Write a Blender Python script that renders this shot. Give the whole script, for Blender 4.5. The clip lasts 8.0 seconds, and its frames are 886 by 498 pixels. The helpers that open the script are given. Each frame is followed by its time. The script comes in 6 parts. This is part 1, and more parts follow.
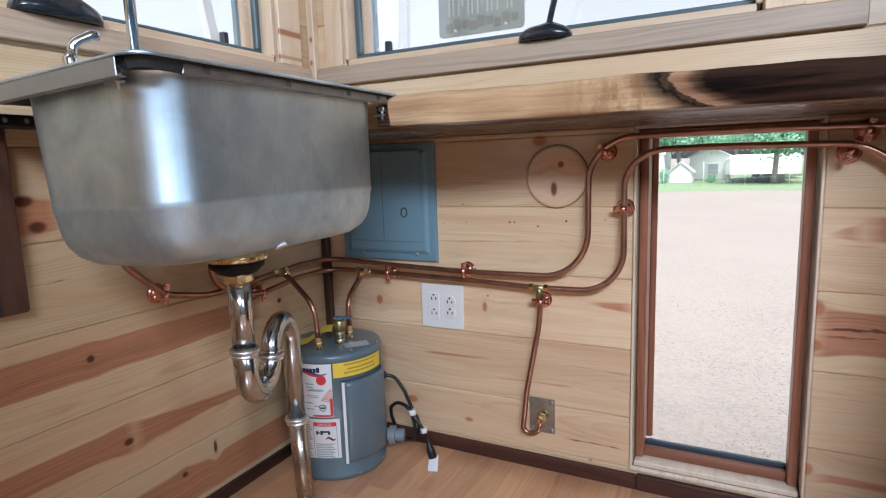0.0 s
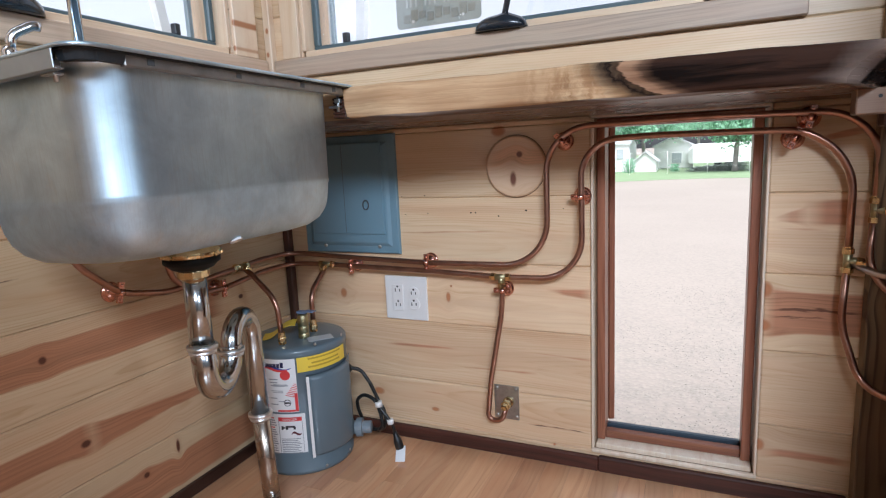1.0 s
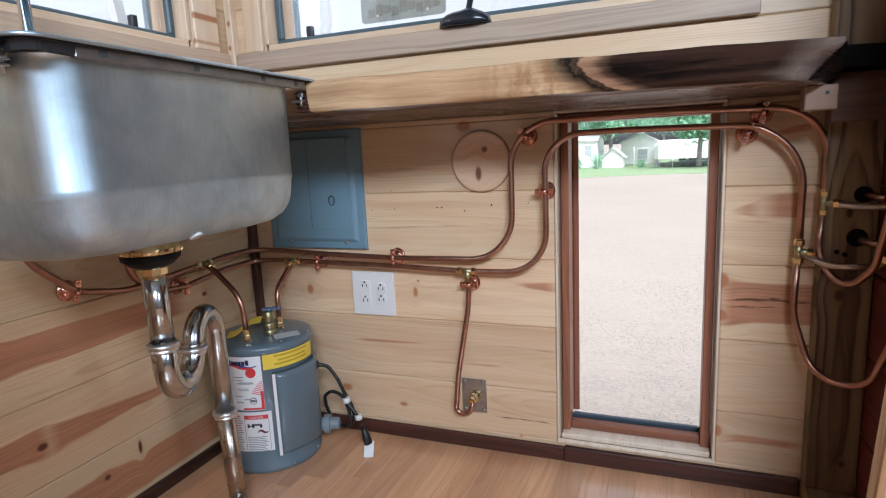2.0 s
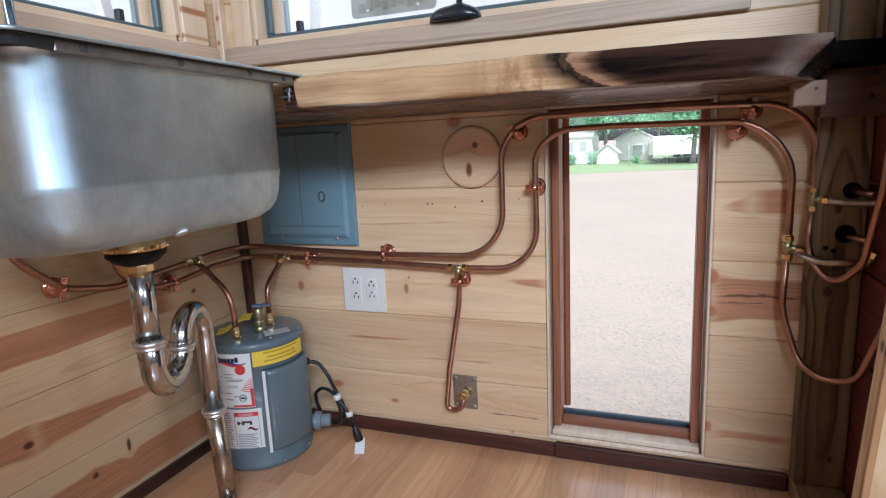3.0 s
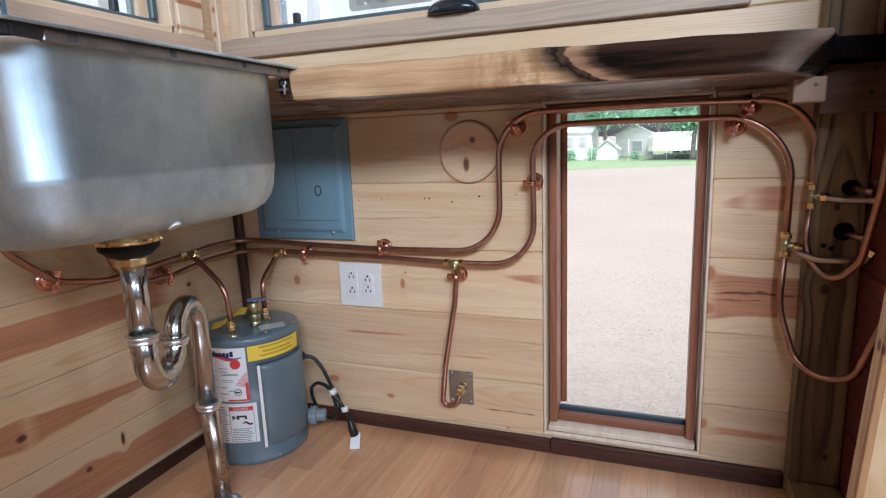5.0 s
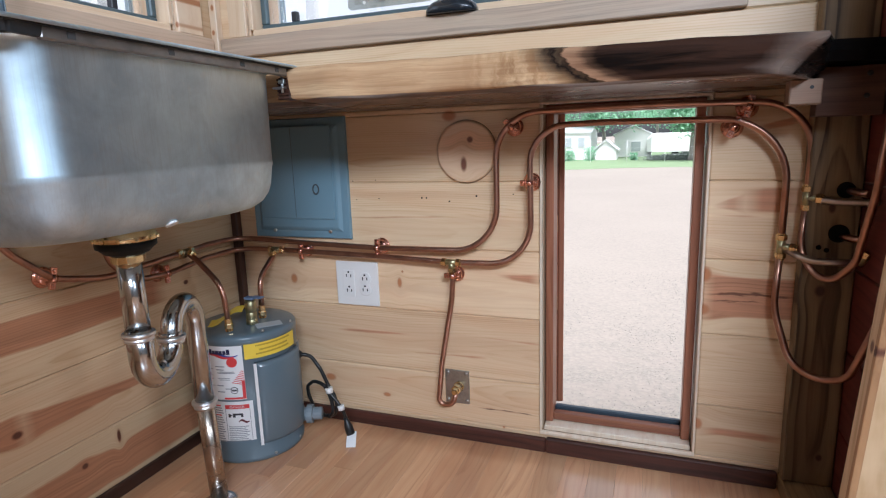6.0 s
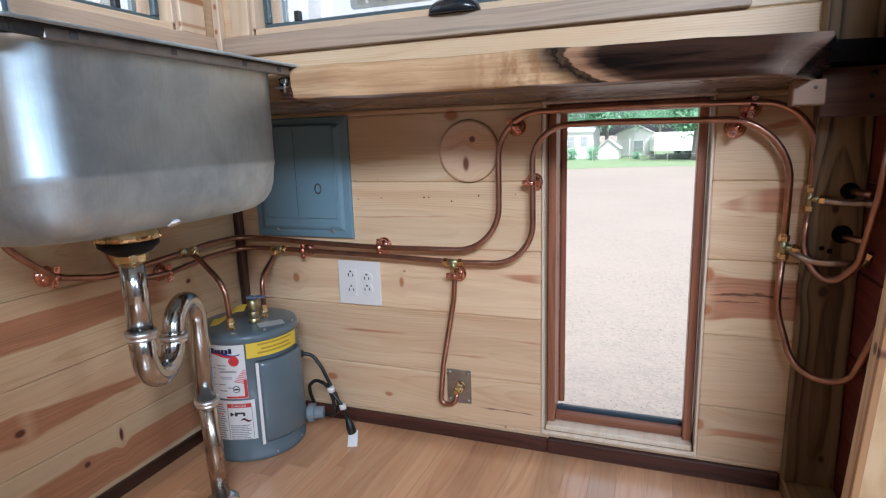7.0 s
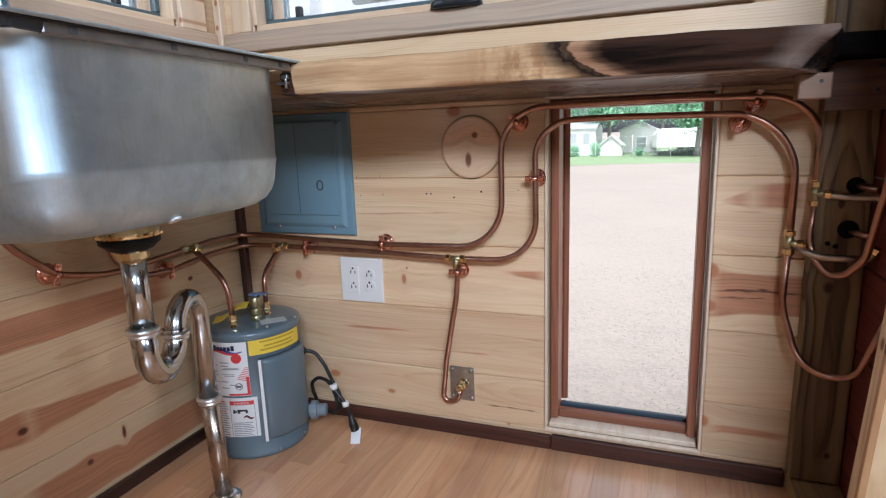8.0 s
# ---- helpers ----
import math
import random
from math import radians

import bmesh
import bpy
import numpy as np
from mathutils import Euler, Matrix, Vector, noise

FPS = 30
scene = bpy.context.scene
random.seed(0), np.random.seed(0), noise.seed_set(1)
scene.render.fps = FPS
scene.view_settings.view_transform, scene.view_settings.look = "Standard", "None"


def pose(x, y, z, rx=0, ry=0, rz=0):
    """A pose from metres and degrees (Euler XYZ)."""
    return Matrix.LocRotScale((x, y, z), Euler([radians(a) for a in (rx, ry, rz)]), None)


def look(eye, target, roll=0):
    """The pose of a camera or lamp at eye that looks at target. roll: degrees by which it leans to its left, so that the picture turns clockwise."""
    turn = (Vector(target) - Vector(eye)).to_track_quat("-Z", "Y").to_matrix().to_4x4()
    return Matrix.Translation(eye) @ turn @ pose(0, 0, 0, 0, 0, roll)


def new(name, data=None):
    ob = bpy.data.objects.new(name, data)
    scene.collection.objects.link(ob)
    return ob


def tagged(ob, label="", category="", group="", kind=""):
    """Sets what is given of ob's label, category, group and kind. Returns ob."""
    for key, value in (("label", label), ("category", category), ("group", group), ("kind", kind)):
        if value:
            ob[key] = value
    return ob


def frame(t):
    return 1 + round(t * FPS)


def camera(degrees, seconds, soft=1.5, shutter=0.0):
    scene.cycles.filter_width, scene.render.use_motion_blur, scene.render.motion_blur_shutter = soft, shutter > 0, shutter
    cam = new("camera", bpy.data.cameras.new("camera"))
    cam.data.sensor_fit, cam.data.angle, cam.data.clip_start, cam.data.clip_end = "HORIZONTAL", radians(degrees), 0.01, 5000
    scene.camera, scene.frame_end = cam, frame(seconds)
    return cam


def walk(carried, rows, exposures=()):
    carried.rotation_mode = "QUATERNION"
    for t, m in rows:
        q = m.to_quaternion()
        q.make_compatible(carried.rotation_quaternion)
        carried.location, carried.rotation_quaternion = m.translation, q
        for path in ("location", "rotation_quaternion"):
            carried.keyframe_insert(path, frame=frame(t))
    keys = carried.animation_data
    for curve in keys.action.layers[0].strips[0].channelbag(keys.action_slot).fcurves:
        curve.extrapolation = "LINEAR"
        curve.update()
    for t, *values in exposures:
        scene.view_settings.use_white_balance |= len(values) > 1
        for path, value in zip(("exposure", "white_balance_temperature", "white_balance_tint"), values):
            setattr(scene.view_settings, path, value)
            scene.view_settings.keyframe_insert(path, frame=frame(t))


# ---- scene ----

cam = camera(76.1, 8.0, soft=1.2)
PATH = [
    (0, (1.035, -1.276, 0.754), (0.13, 0.483, 0.458), -1.9),
    (0.5, (1.05, -1.272, 0.753), (0.188, 0.506, 0.443), -2.3),
    (1, (1.057, -1.272, 0.75), (0.245, 0.526, 0.425), -2.7),
    (1.5, (1.065, -1.27, 0.749), (0.299, 0.547, 0.414), -2.6),
    (2, (1.069, -1.272, 0.747), (0.351, 0.563, 0.404), -2.7),
    (3.5, (1.08, -1.259, 0.746), (0.379, 0.577, 0.379), -2.7),
    (4, (1.08, -1.257, 0.744), (0.377, 0.577, 0.368), -2.6),
    (4.5, (1.08, -1.255, 0.745), (0.378, 0.58, 0.37), -2.5),
    (6, (1.084, -1.257, 0.746), (0.392, 0.581, 0.368), -1.9),
    (6.5, (1.086, -1.255, 0.748), (0.391, 0.58, 0.365), -2.0),
    (7, (1.084, -1.256, 0.748), (0.385, 0.579, 0.366), -1.8),
    (7.5, (1.086, -1.252, 0.745), (0.38, 0.579, 0.357), -1.9),
    (8, (1.082, -1.251, 0.745), (0.375, 0.579, 0.354), -2.0),
]
EXPOSURE, KELVIN, TINT = 0.90, 5750, 12
walk(cam, [(t, look(eye, target, roll)) for t, eye, target, roll in PATH],
     [(0.0, EXPOSURE, KELVIN, TINT), (8.0, EXPOSURE, KELVIN, TINT)])

# ---- world, sun and the light of the openings behind the camera ----
world = bpy.data.worlds.new("sky")
scene.world = world
world.use_nodes = True
wn, wl = world.node_tree.nodes, world.node_tree.links
sky = wn.new("ShaderNodeTexSky")
sky.sky_type = "NISHITA"
sky.sun_disc = False
sky.sun_elevation, sky.sun_rotation = radians(71), radians(153)
sky.dust_density, sky.air_density = 4.0, 1.0
pale = wn.new("ShaderNodeHueSaturation")
pale.inputs["Saturation"].default_value = 0.12
wl.new(sky.outputs["Color"], pale.inputs["Color"])
wl.new(pale.outputs["Color"], wn["Background"].inputs["Color"])
wn["Background"].inputs["Strength"].default_value = 0.15


def sun_lamp(strength, eye, target, angle):
    data = bpy.data.lights.new("sun", "SUN")
    data.energy, data.angle, data.color = strength, radians(angle), (1.0, 0.96, 0.9)
    ob = new("sun", data)
    ob.matrix_world = look(eye, target)
    return ob


def assumed_window_light(power, eye, target, width, height, color):
    data = bpy.data.lights.new("assumed_window_light", "AREA")
    data.shape, data.size, data.size_y = "RECTANGLE", width, height
    data.energy, data.color = power, color
    ob = new("assumed_window_light", data)
    ob.matrix_world = look(eye, target)
    return ob


sun_lamp(4.0, (1.2, -2.4, 8), (0, 0, 0), 50)
# added, unseen openings: wide and high behind the camera, small in the right wall
assumed_window_light(49, (2.05, -2.92, 2.0), (0.9, 0, 0.6), 1.4, 0.5, (0.86, 0.94, 1.0))
assumed_window_light(5, (3.08, -1.45, 1.62), (0.3, -0.4, 0.6), 0.45, 0.7, (0.82, 0.93, 1.0))


# ---- mesh helpers ----
def box(bm, x0, x1, y0, y1, z0, z1, bevel=0.0, seg=1):
    b = bmesh.new()
    bmesh.ops.create_cube(b, size=1.0)
    for v in b.verts:
        v.co = Vector(((x0 + x1) / 2 + v.co.x * (x1 - x0), (y0 + y1) / 2 + v.co.y * (y1 - y0), (z0 + z1) / 2 + v.co.z * (z1 - z0)))
    if bevel:
        bmesh.ops.bevel(b, geom=list(b.edges), offset=bevel, segments=seg, affect="EDGES", profile=0.6)
    return join(bm, b)


def join(bm, other, m=None):
    """Add the faces of another bmesh, moved by m."""
    made = {}
    for v in other.verts:
        made[v] = bm.verts.new(m @ v.co if m else v.co)
    for f in other.faces:
        g = bm.faces.new([made[v] for v in f.verts])
        g.smooth = f.smooth
    other.free()
    return bm


def rings(bm, loops, closed_ends=True, smooth=True, wrap=True):
    """Skin a row of vertex loops."""
    rows = [[bm.verts.new(p) for p in loop] for loop in loops]
    n = len(rows[0])
    for a, b in zip(rows, rows[1:]):
        for i in range(n if wrap else n - 1):
            f = bm.faces.new((a[i], a[(i + 1) % n], b[(i + 1) % n], b[i]))
            f.smooth = smooth
    if closed_ends:
        bm.faces.new(rows[0][::-1])
        bm.faces.new(rows[-1])
    return bm


def side_axes(d):
    d = Vector(d).normalized()
    u = d.orthogonal().normalized()
    return d, u, d.cross(u)


def lathe(bm, base, axis, profile, seg=24, smooth=True, turn=0.0):
    """A turned body: profile rows of (height, radius) along the axis from the base."""
    d, u, w = side_axes(axis)
    loops = []
    for h, r in profile:
        c = Vector(base) + d * h
        loops.append([c + (u * math.cos(turn + 2 * math.pi * i / seg) + w * math.sin(turn + 2 * math.pi * i / seg)) * max(r, 1e-4) for i in range(seg)])
    return rings(bm, loops, True, smooth)


def rod(bm, a, b, r, seg=16, edge=0.0, smooth=True, turn=0.0):
    a, b = Vector(a), Vector(b)
    h = (b - a).length
    prof = [(0, r - edge), (edge, r), (h - edge, r), (h, r - edge)] if edge else [(0, r), (h, r)]
    return lathe(bm, a, b - a, prof, seg, smooth, turn)


def route(points, radius, step=10):
    """A line through the points, with round bends. Rows of (point) or (point, own radius)."""
    pts = [Vector(p[:3]) for p in points]
    rad = [p[3] if len(p) > 3 else radius for p in points]
    out = [pts[0]]
    for i in range(1, len(pts) - 1):
        a, p, b = pts[i - 1], pts[i], pts[i + 1]
        u, v = (a - p).normalized(), (b - p).normalized()
        ang = u.angle(v)
        if ang > 3.1:
            out.append(p)
            continue
        t = min(rad[i] / math.tan(ang / 2), 0.49 * (a - p).length, 0.49 * (b - p).length)
        r = t * math.tan(ang / 2)
        mid = (u + v).normalized()
        c = p + mid * (r / math.sin(ang / 2))
        s, e = p + u * t - c, p + v * t - c
        total = s.angle(e)
        axis = s.cross(e).normalized()
        for k in range(step + 1):
            out.append(c + Matrix.Rotation(total * k / step, 3, axis) @ s)
    out.append(pts[-1])
    return out


def tube(bm, line, r, seg=14):
    """Sweep a round section along a line."""
    line = [p for i, p in enumerate(line) if i == 0 or (p - line[i - 1]).length > 1e-5]
    d0 = (line[1] - line[0]).normalized()
    u = d0.orthogonal().normalized()
    loops = []
    for i, p in enumerate(line):
        a, b = line[max(i - 1, 0)], line[min(i + 1, len(line) - 1)]
        d = (b - a).normalized()
        u = (u - d * u.dot(d)).normalized()
        w = d.cross(u)
        loops.append([p + (u * math.cos(2 * math.pi * k / seg) + w * math.sin(2 * math.pi * k / seg)) * r for k in range(seg)])
    return rings(bm, loops, True, True)


def rounded_loop(x0, x1, y0, y1, r, z, n=8):
    out = []
    for cx, cy, a0 in ((x1 - r, y1 - r, 0), (x0 + r, y1 - r, 90), (x0 + r, y0 + r, 180), (x1 - r, y0 + r, 270)):
        for k in range(n + 1):
            a = radians(a0 + 90 * k / n)
            out.append(Vector((cx + r * math.cos(a), cy + r * math.sin(a), z)))
    return out


def mesh_of(name, bm, material):
    bmesh.ops.recalc_face_normals(bm, faces=list(bm.faces))
    me = bpy.data.meshes.new(name)
    bm.to_mesh(me)
    bm.free()
    if material:
        me.materials.append(material)
    return me


def thing(name, at, label, category, group="", kind=""):
    ob = new(name)
    ob.location = at
    ob.empty_display_size = 0.05
    return tagged(ob, label, category, group, kind)


def part(name, bm, material, parent, label=""):
    """One mesh, given in the room's metres, under a thing or a part."""
    ob = new(name, mesh_of(name, bm, material))
    ob.parent = parent
    if parent.parent is None:
        ob.matrix_parent_inverse = Matrix.Translation(-Vector(parent.location))
    return tagged(ob, label)


def solid(name, bm, material, label, category="", group="", kind=""):
    """One mesh that is a thing of its own."""
    ob = new(name, mesh_of(name, bm, material))
    return tagged(ob, label, category, group, kind)


# ---- materials ----
def nodes_of(name):
    m = bpy.data.materials.new(name)
    m.use_nodes = True
    nt = m.node_tree
    return m, nt.nodes, nt.links, nt.nodes["Principled BSDF"]


class Graph:
    """Short ways to write shader nodes."""

    def __init__(self, name):
        self.m, self.n, self.l, self.out = nodes_of(name)

    def put(self, socket, value):
        if hasattr(value, "links"):
            self.l.new(value, socket)
        else:
            socket.default_value = value

    def math(self, op, a, b=0.0, c=0.0, clamp=False):
        nd = self.n.new("ShaderNodeMath")
        nd.operation, nd.use_clamp = op, clamp
        for s, v in zip(nd.inputs, (a, b, c)):
            self.put(s, v)
        return nd.outputs[0]

    def noise(self, vec, scale, detail=3.0, rough=0.5, warp=0.0):
        nd = self.n.new("ShaderNodeTexNoise")
        self.put(nd.inputs["Vector"], vec)
        for k, v in (("Scale", scale), ("Detail", detail), ("Roughness", rough), ("Distortion", warp)):
            nd.inputs[k].default_value = v
        return nd.outputs["Fac"]

    def ramp(self, fac, stops):
        nd = self.n.new("ShaderNodeValToRGB")
        el = nd.color_ramp.elements
        while len(el) < len(stops):
            el.new(0.5)
        for e, (p, c) in zip(el, stops):
            e.position = p
            e.color = (c, c, c, 1) if isinstance(c, (int, float)) else (*c, 1)
        self.put(nd.inputs["Fac"], fac)
        return nd.outputs["Color"]

    def mix(self, fac, a, b, kind="MIX"):
        nd = self.n.new("ShaderNodeMix")
        nd.data_type, nd.blend_type = "RGBA", kind
        self.put(nd.inputs[0], fac)
        for s, v in ((nd.inputs[6], a), (nd.inputs[7], b)):
            self.put(s, (*v, 1) if isinstance(v, tuple) and len(v) == 3 else v)
        return nd.outputs[2]

    def coords(self):
        return self.n.new("ShaderNodeTexCoord").outputs["Object"]

    def xyz(self, vec):
        nd = self.n.new("ShaderNodeSeparateXYZ")
        self.l.new(vec, nd.inputs[0])
        return nd.outputs

    def vec(self, x, y, z):
        nd = self.n.new("ShaderNodeCombineXYZ")
        for s, v in zip(nd.inputs, (x, y, z)):
            self.put(s, v)
        return nd.outputs[0]

    def random(self):
        return self.n.new("ShaderNodeObjectInfo").outputs["Random"]

    def bump(self, height, strength, distance=0.002):
        nd = self.n.new("ShaderNodeBump")
        nd.inputs["Strength"].default_value, nd.inputs["Distance"].default_value = strength, distance
        self.l.new(height, nd.inputs["Height"])
        self.l.new(nd.outputs["Normal"], self.out.inputs["Normal"])

    def set(self, **kw):
        for k, v in kw.items():
            name = {"color": "Base Color", "rough": "Roughness", "metal": "Metallic", "coat": "Coat Weight", "spec": "Specular IOR Level",
                    "trans": "Transmission Weight", "ior": "IOR", "aniso": "Anisotropic", "coat_rough": "Coat Roughness"}[k]
            self.put(self.out.inputs[name], (*v, 1) if isinstance(v, tuple) and len(v) == 3 else v)
        return self.m


def wood(name, light, dark, along="x", across="z", rings_per_m=70, rough=0.5, coat=0.0, vary=0.25, streak=None, streak_amount=0.0,
         knots=(), bands=(), cracks=(), wobble=0.03, knot_color=(0.10, 0.028, 0.012), band_color=(0.38, 0.16, 0.07), pitch=0.0, offset=0.0, spacing=0.0045, contrast=0.32):
    """Sawn wood with its grain along one axis. knots: rows (along, across, half length, half height); bands of reddish heartwood:
    rows (start along, centre, half height, end along, centre, half height); cracks: rows (across, half height, start, end along).
    With a pitch, each board of that height is cut from a log of its own, so that its year rings run out in arches."""
    g = Graph(name)
    p = g.xyz(g.coords())
    axis = {"x": 0, "y": 1, "z": 2}
    a, c = p[axis[along]], p[axis[across]]
    third = p[({0, 1, 2} - {axis[along], axis[across]}).pop()]
    own = g.random()
    shift = g.math("MULTIPLY", own, 37.0)
    a2 = g.math("ADD", a, shift)
    slow = g.noise(g.vec(a2, g.math("MULTIPLY", c, 4.0), third), 1.6, 2.0)
    # the grain bends round the knots
    bend, ring_mask, core_mask = None, None, None
    for (ka, kc, la, lc) in knots:
        da = g.math("DIVIDE", g.math("SUBTRACT", a, ka), la)
        dc = g.math("DIVIDE", g.math("SUBTRACT", c, kc), lc)
        d2 = g.math("ADD", g.math("MULTIPLY", da, da), g.math("MULTIPLY", dc, dc))
        core = g.math("SUBTRACT", 1.35, d2, clamp=True)
        halo = g.math("POWER", 2.718, g.math("MULTIPLY", d2, -0.45))
        push = g.math("MULTIPLY", g.math("MULTIPLY", dc, lc), g.math("POWER", 2.718, g.math("MULTIPLY", d2, -0.10)))
        bend = push if bend is None else g.math("ADD", bend, push)
        core_mask = core if core_mask is None else g.math("MAXIMUM", core_mask, core)
        ring_mask = halo if ring_mask is None else g.math("MAXIMUM", ring_mask, halo)
    c2 = c if bend is None else g.math("SUBTRACT", c, g.math("MULTIPLY", bend, 0.65))
    wave = g.math("ADD", g.math("MULTIPLY", c2, rings_per_m), g.math("MULTIPLY", slow, 9.0))
    wave = g.math("ADD", wave, g.math("MULTIPLY", shift, 3.0))
    lines = g.noise(g.vec(g.math("MULTIPLY", a2, 1.3), wave, g.math("MULTIPLY", third, 14.0)), 1.0, 3.0, 0.55)
    fine = g.noise(g.vec(g.math("MULTIPLY", a2, 7.0), g.math("MULTIPLY", c2, 420.0), g.math("MULTIPLY", third, 60.0)), 1.0, 3.0, 0.65)
    if pitch:
        row = g.math("FLOOR", g.math("DIVIDE", g.math("SUBTRACT", c, offset), pitch))
        middle = g.math("ADD", g.math("MULTIPLY", g.math("ADD", row, 0.5), pitch), offset)
        r2, r3 = g.math("FRACT", g.math("MULTIPLY", own, 7.13)), g.math("FRACT", g.math("MULTIPLY", own, 31.7))
        u = g.math("ADD", g.math("SUBTRACT", c2, middle), g.math("MULTIPLY", g.math("SUBTRACT", r2, 0.5), pitch * 0.7))
        drift = g.noise(g.vec(g.math("MULTIPLY", a2, 2.2), g.math("MULTIPLY", c2, 9.0), 0.5), 1.0, 2.0)
        sway = g.noise(g.vec(g.math("MULTIPLY", a2, 1.5), 7.7, shift), 1.0, 2.0)
        u = g.math("ADD", u, g.math("MULTIPLY", g.math("SUBTRACT", drift, 0.5), 0.024))
        deep = g.math("ADD", g.math("MULTIPLY", r3, 0.045), g.math("MULTIPLY", sway, 0.055))
        deep = g.math("ADD", deep, g.math("MULTIPLY", g.math("SUBTRACT", own, 0.5), g.math("MULTIPLY", a, 0.06)))
        r = g.math("SQRT", g.math("ADD", g.math("MULTIPLY", u, u), g.math("MULTIPLY", deep, deep)))
        r = g.math("ADD", r, g.math("MULTIPLY", g.math("SUBTRACT", lines, 0.5), 0.004))
        late = g.ramp(g.math("FRACT", g.math("DIVIDE", r, spacing)), [(0.0, 0.0), (0.45, 0.15), (0.80, 0.85), (0.90, 1.0), (1.0, 0.0)])
        late = g.math("MULTIPLY", late, g.ramp(g.noise(g.vec(g.math("MULTIPLY", a2, 0.9), g.math("MULTIPLY", r, 60.0), shift), 1.0, 2.0), [(0.30, 0.25), (0.70, 1.0)]))
        grain = g.math("ADD", g.math("ADD", g.math("MULTIPLY", late, 0.20 * contrast / 0.55), 0.34), g.math("ADD", g.math("MULTIPLY", fine, 0.16), g.math("MULTIPLY", g.math("SUBTRACT", lines, 0.5), 0.40)))
    else:
        grain = g.math("ADD", g.math("MULTIPLY", lines, 0.66), g.math("MULTIPLY", fine, 0.34))
    col = g.mix(g.ramp(grain, [(0.38, 0.0), (0.50, 0.35), (0.62, 1.0)]), light, dark)
    tone = g.noise(g.vec(g.math("MULTIPLY", a2, 1.1), g.math("MULTIPLY", c, 12.0), shift), 1.0, 2.0)
    mean = tuple((x + y) / 2 for x, y in zip(light, dark))
    col = g.mix(g.math("MULTIPLY", g.ramp(tone, [(0.35, 0.0), (0.7, 1.0)]), vary), col, tuple(x * k for x, k in zip(mean, (0.80, 0.70, 0.64))))
    blush = g.noise(g.vec(g.math("MULTIPLY", a2, 2.6), g.math("MULTIPLY", c2, 22.0), g.math("ADD", shift, 5.0)), 1.0, 3.0, 0.5, 0.4)
    col = g.mix(g.math("MULTIPLY", g.ramp(blush, [(0.45, 0.0), (0.66, 1.0)]), vary), col, tuple(x * k for x, k in zip(mean, (1.00, 0.85, 0.79))))
    # each board has a tone of its own, some a little pinker
    each = g.math("ADD", 1.0 - vary * 0.35, g.math("MULTIPLY", own, vary * 0.7))
    pink = g.math("MULTIPLY", g.math("FRACT", g.math("MULTIPLY", own, 13.7)), vary * 0.16)
    col = g.mix(1.0, col, g.vec(each, g.math("MULTIPLY", each, g.math("SUBTRACT", 1.0, pink)), g.math("MULTIPLY", each, g.math("SUBTRACT", 1.0, pink))), "MULTIPLY")
    if streak:
        s = g.noise(g.vec(g.math("MULTIPLY", a2, 0.7), g.math("MULTIPLY", c2, 16.0), shift), 1.0, 3.0, 0.55)
        col = g.mix(g.math("MULTIPLY", g.ramp(s, [(0.55, 0.0), (0.62, 1.0)]), streak_amount), col, streak)
    if bands:
        wob = g.math("MULTIPLY", g.math("SUBTRACT", g.noise(g.vec(g.math("MULTIPLY", a, 5.0), g.math("MULTIPLY", c2, 40.0), 3.0), 1.0, 3.0), 0.5), wobble)
        total = None
        for (a0, c0, h0, a1, c1, h1) in bands:
            f = g.math("DIVIDE", g.math("SUBTRACT", a, a0), a1 - a0, clamp=True)
            half = g.math("ADD", h0, g.math("MULTIPLY", f, h1 - h0))
            centre = g.math("ADD", c0, g.math("MULTIPLY", f, c1 - c0))
            e = g.math("SUBTRACT", g.math("ADD", half, wob), g.math("ABSOLUTE", g.math("SUBTRACT", c2, centre)))
            e = g.math("MULTIPLY", e, 220.0, clamp=True)
            lo = g.math("MULTIPLY", g.math("SUBTRACT", a, a0), 25.0, clamp=True)
            hi = g.math("MULTIPLY", g.math("SUBTRACT", a1, a), 25.0, clamp=True)
            e = g.math("MULTIPLY", e, g.math("MULTIPLY", lo, hi))
            total = e if total is None else g.math("MAXIMUM", total, e)
        red = g.mix(g.ramp(grain, [(0.36, 0.0), (0.64, 1.0)]), tuple(min(1, x * 1.30) for x in band_color), tuple(x * 0.70 for x in band_color))
        col = g.mix(g.math("MULTIPLY", total, 0.9), col, red)
    if cracks:
        wob = g.math("MULTIPLY", g.math("SUBTRACT", g.noise(g.vec(g.math("MULTIPLY", a, 9.0), g.math("MULTIPLY", c2, 20.0), 8.0), 1.0, 3.0), 0.5), 0.02)
        ragged = g.math("MULTIPLY", g.math("SUBTRACT", g.noise(g.vec(g.math("MULTIPLY", a, 45.0), g.math("MULTIPLY", c2, 300.0), 8.0), 1.0, 2.0), 0.5), 0.008)
        total = None
        for (bc, bh, a0, a1) in cracks:
            e = g.math("SUBTRACT", g.math("ADD", bh, ragged), g.math("ABSOLUTE", g.math("SUBTRACT", g.math("ADD", c2, wob), bc)))
            e = g.math("MULTIPLY", e, 500.0, clamp=True)
            lo = g.math("MULTIPLY", g.math("SUBTRACT", a, a0), 40.0, clamp=True)
            hi = g.math("MULTIPLY", g.math("SUBTRACT", a1, a), 40.0, clamp=True)
            e = g.math("MULTIPLY", e, g.math("MULTIPLY", lo, hi))
            total = e if total is None else g.math("MAXIMUM", total, e)
        col = g.mix(g.math("MULTIPLY", total, 0.85), col, (0.10, 0.035, 0.02))
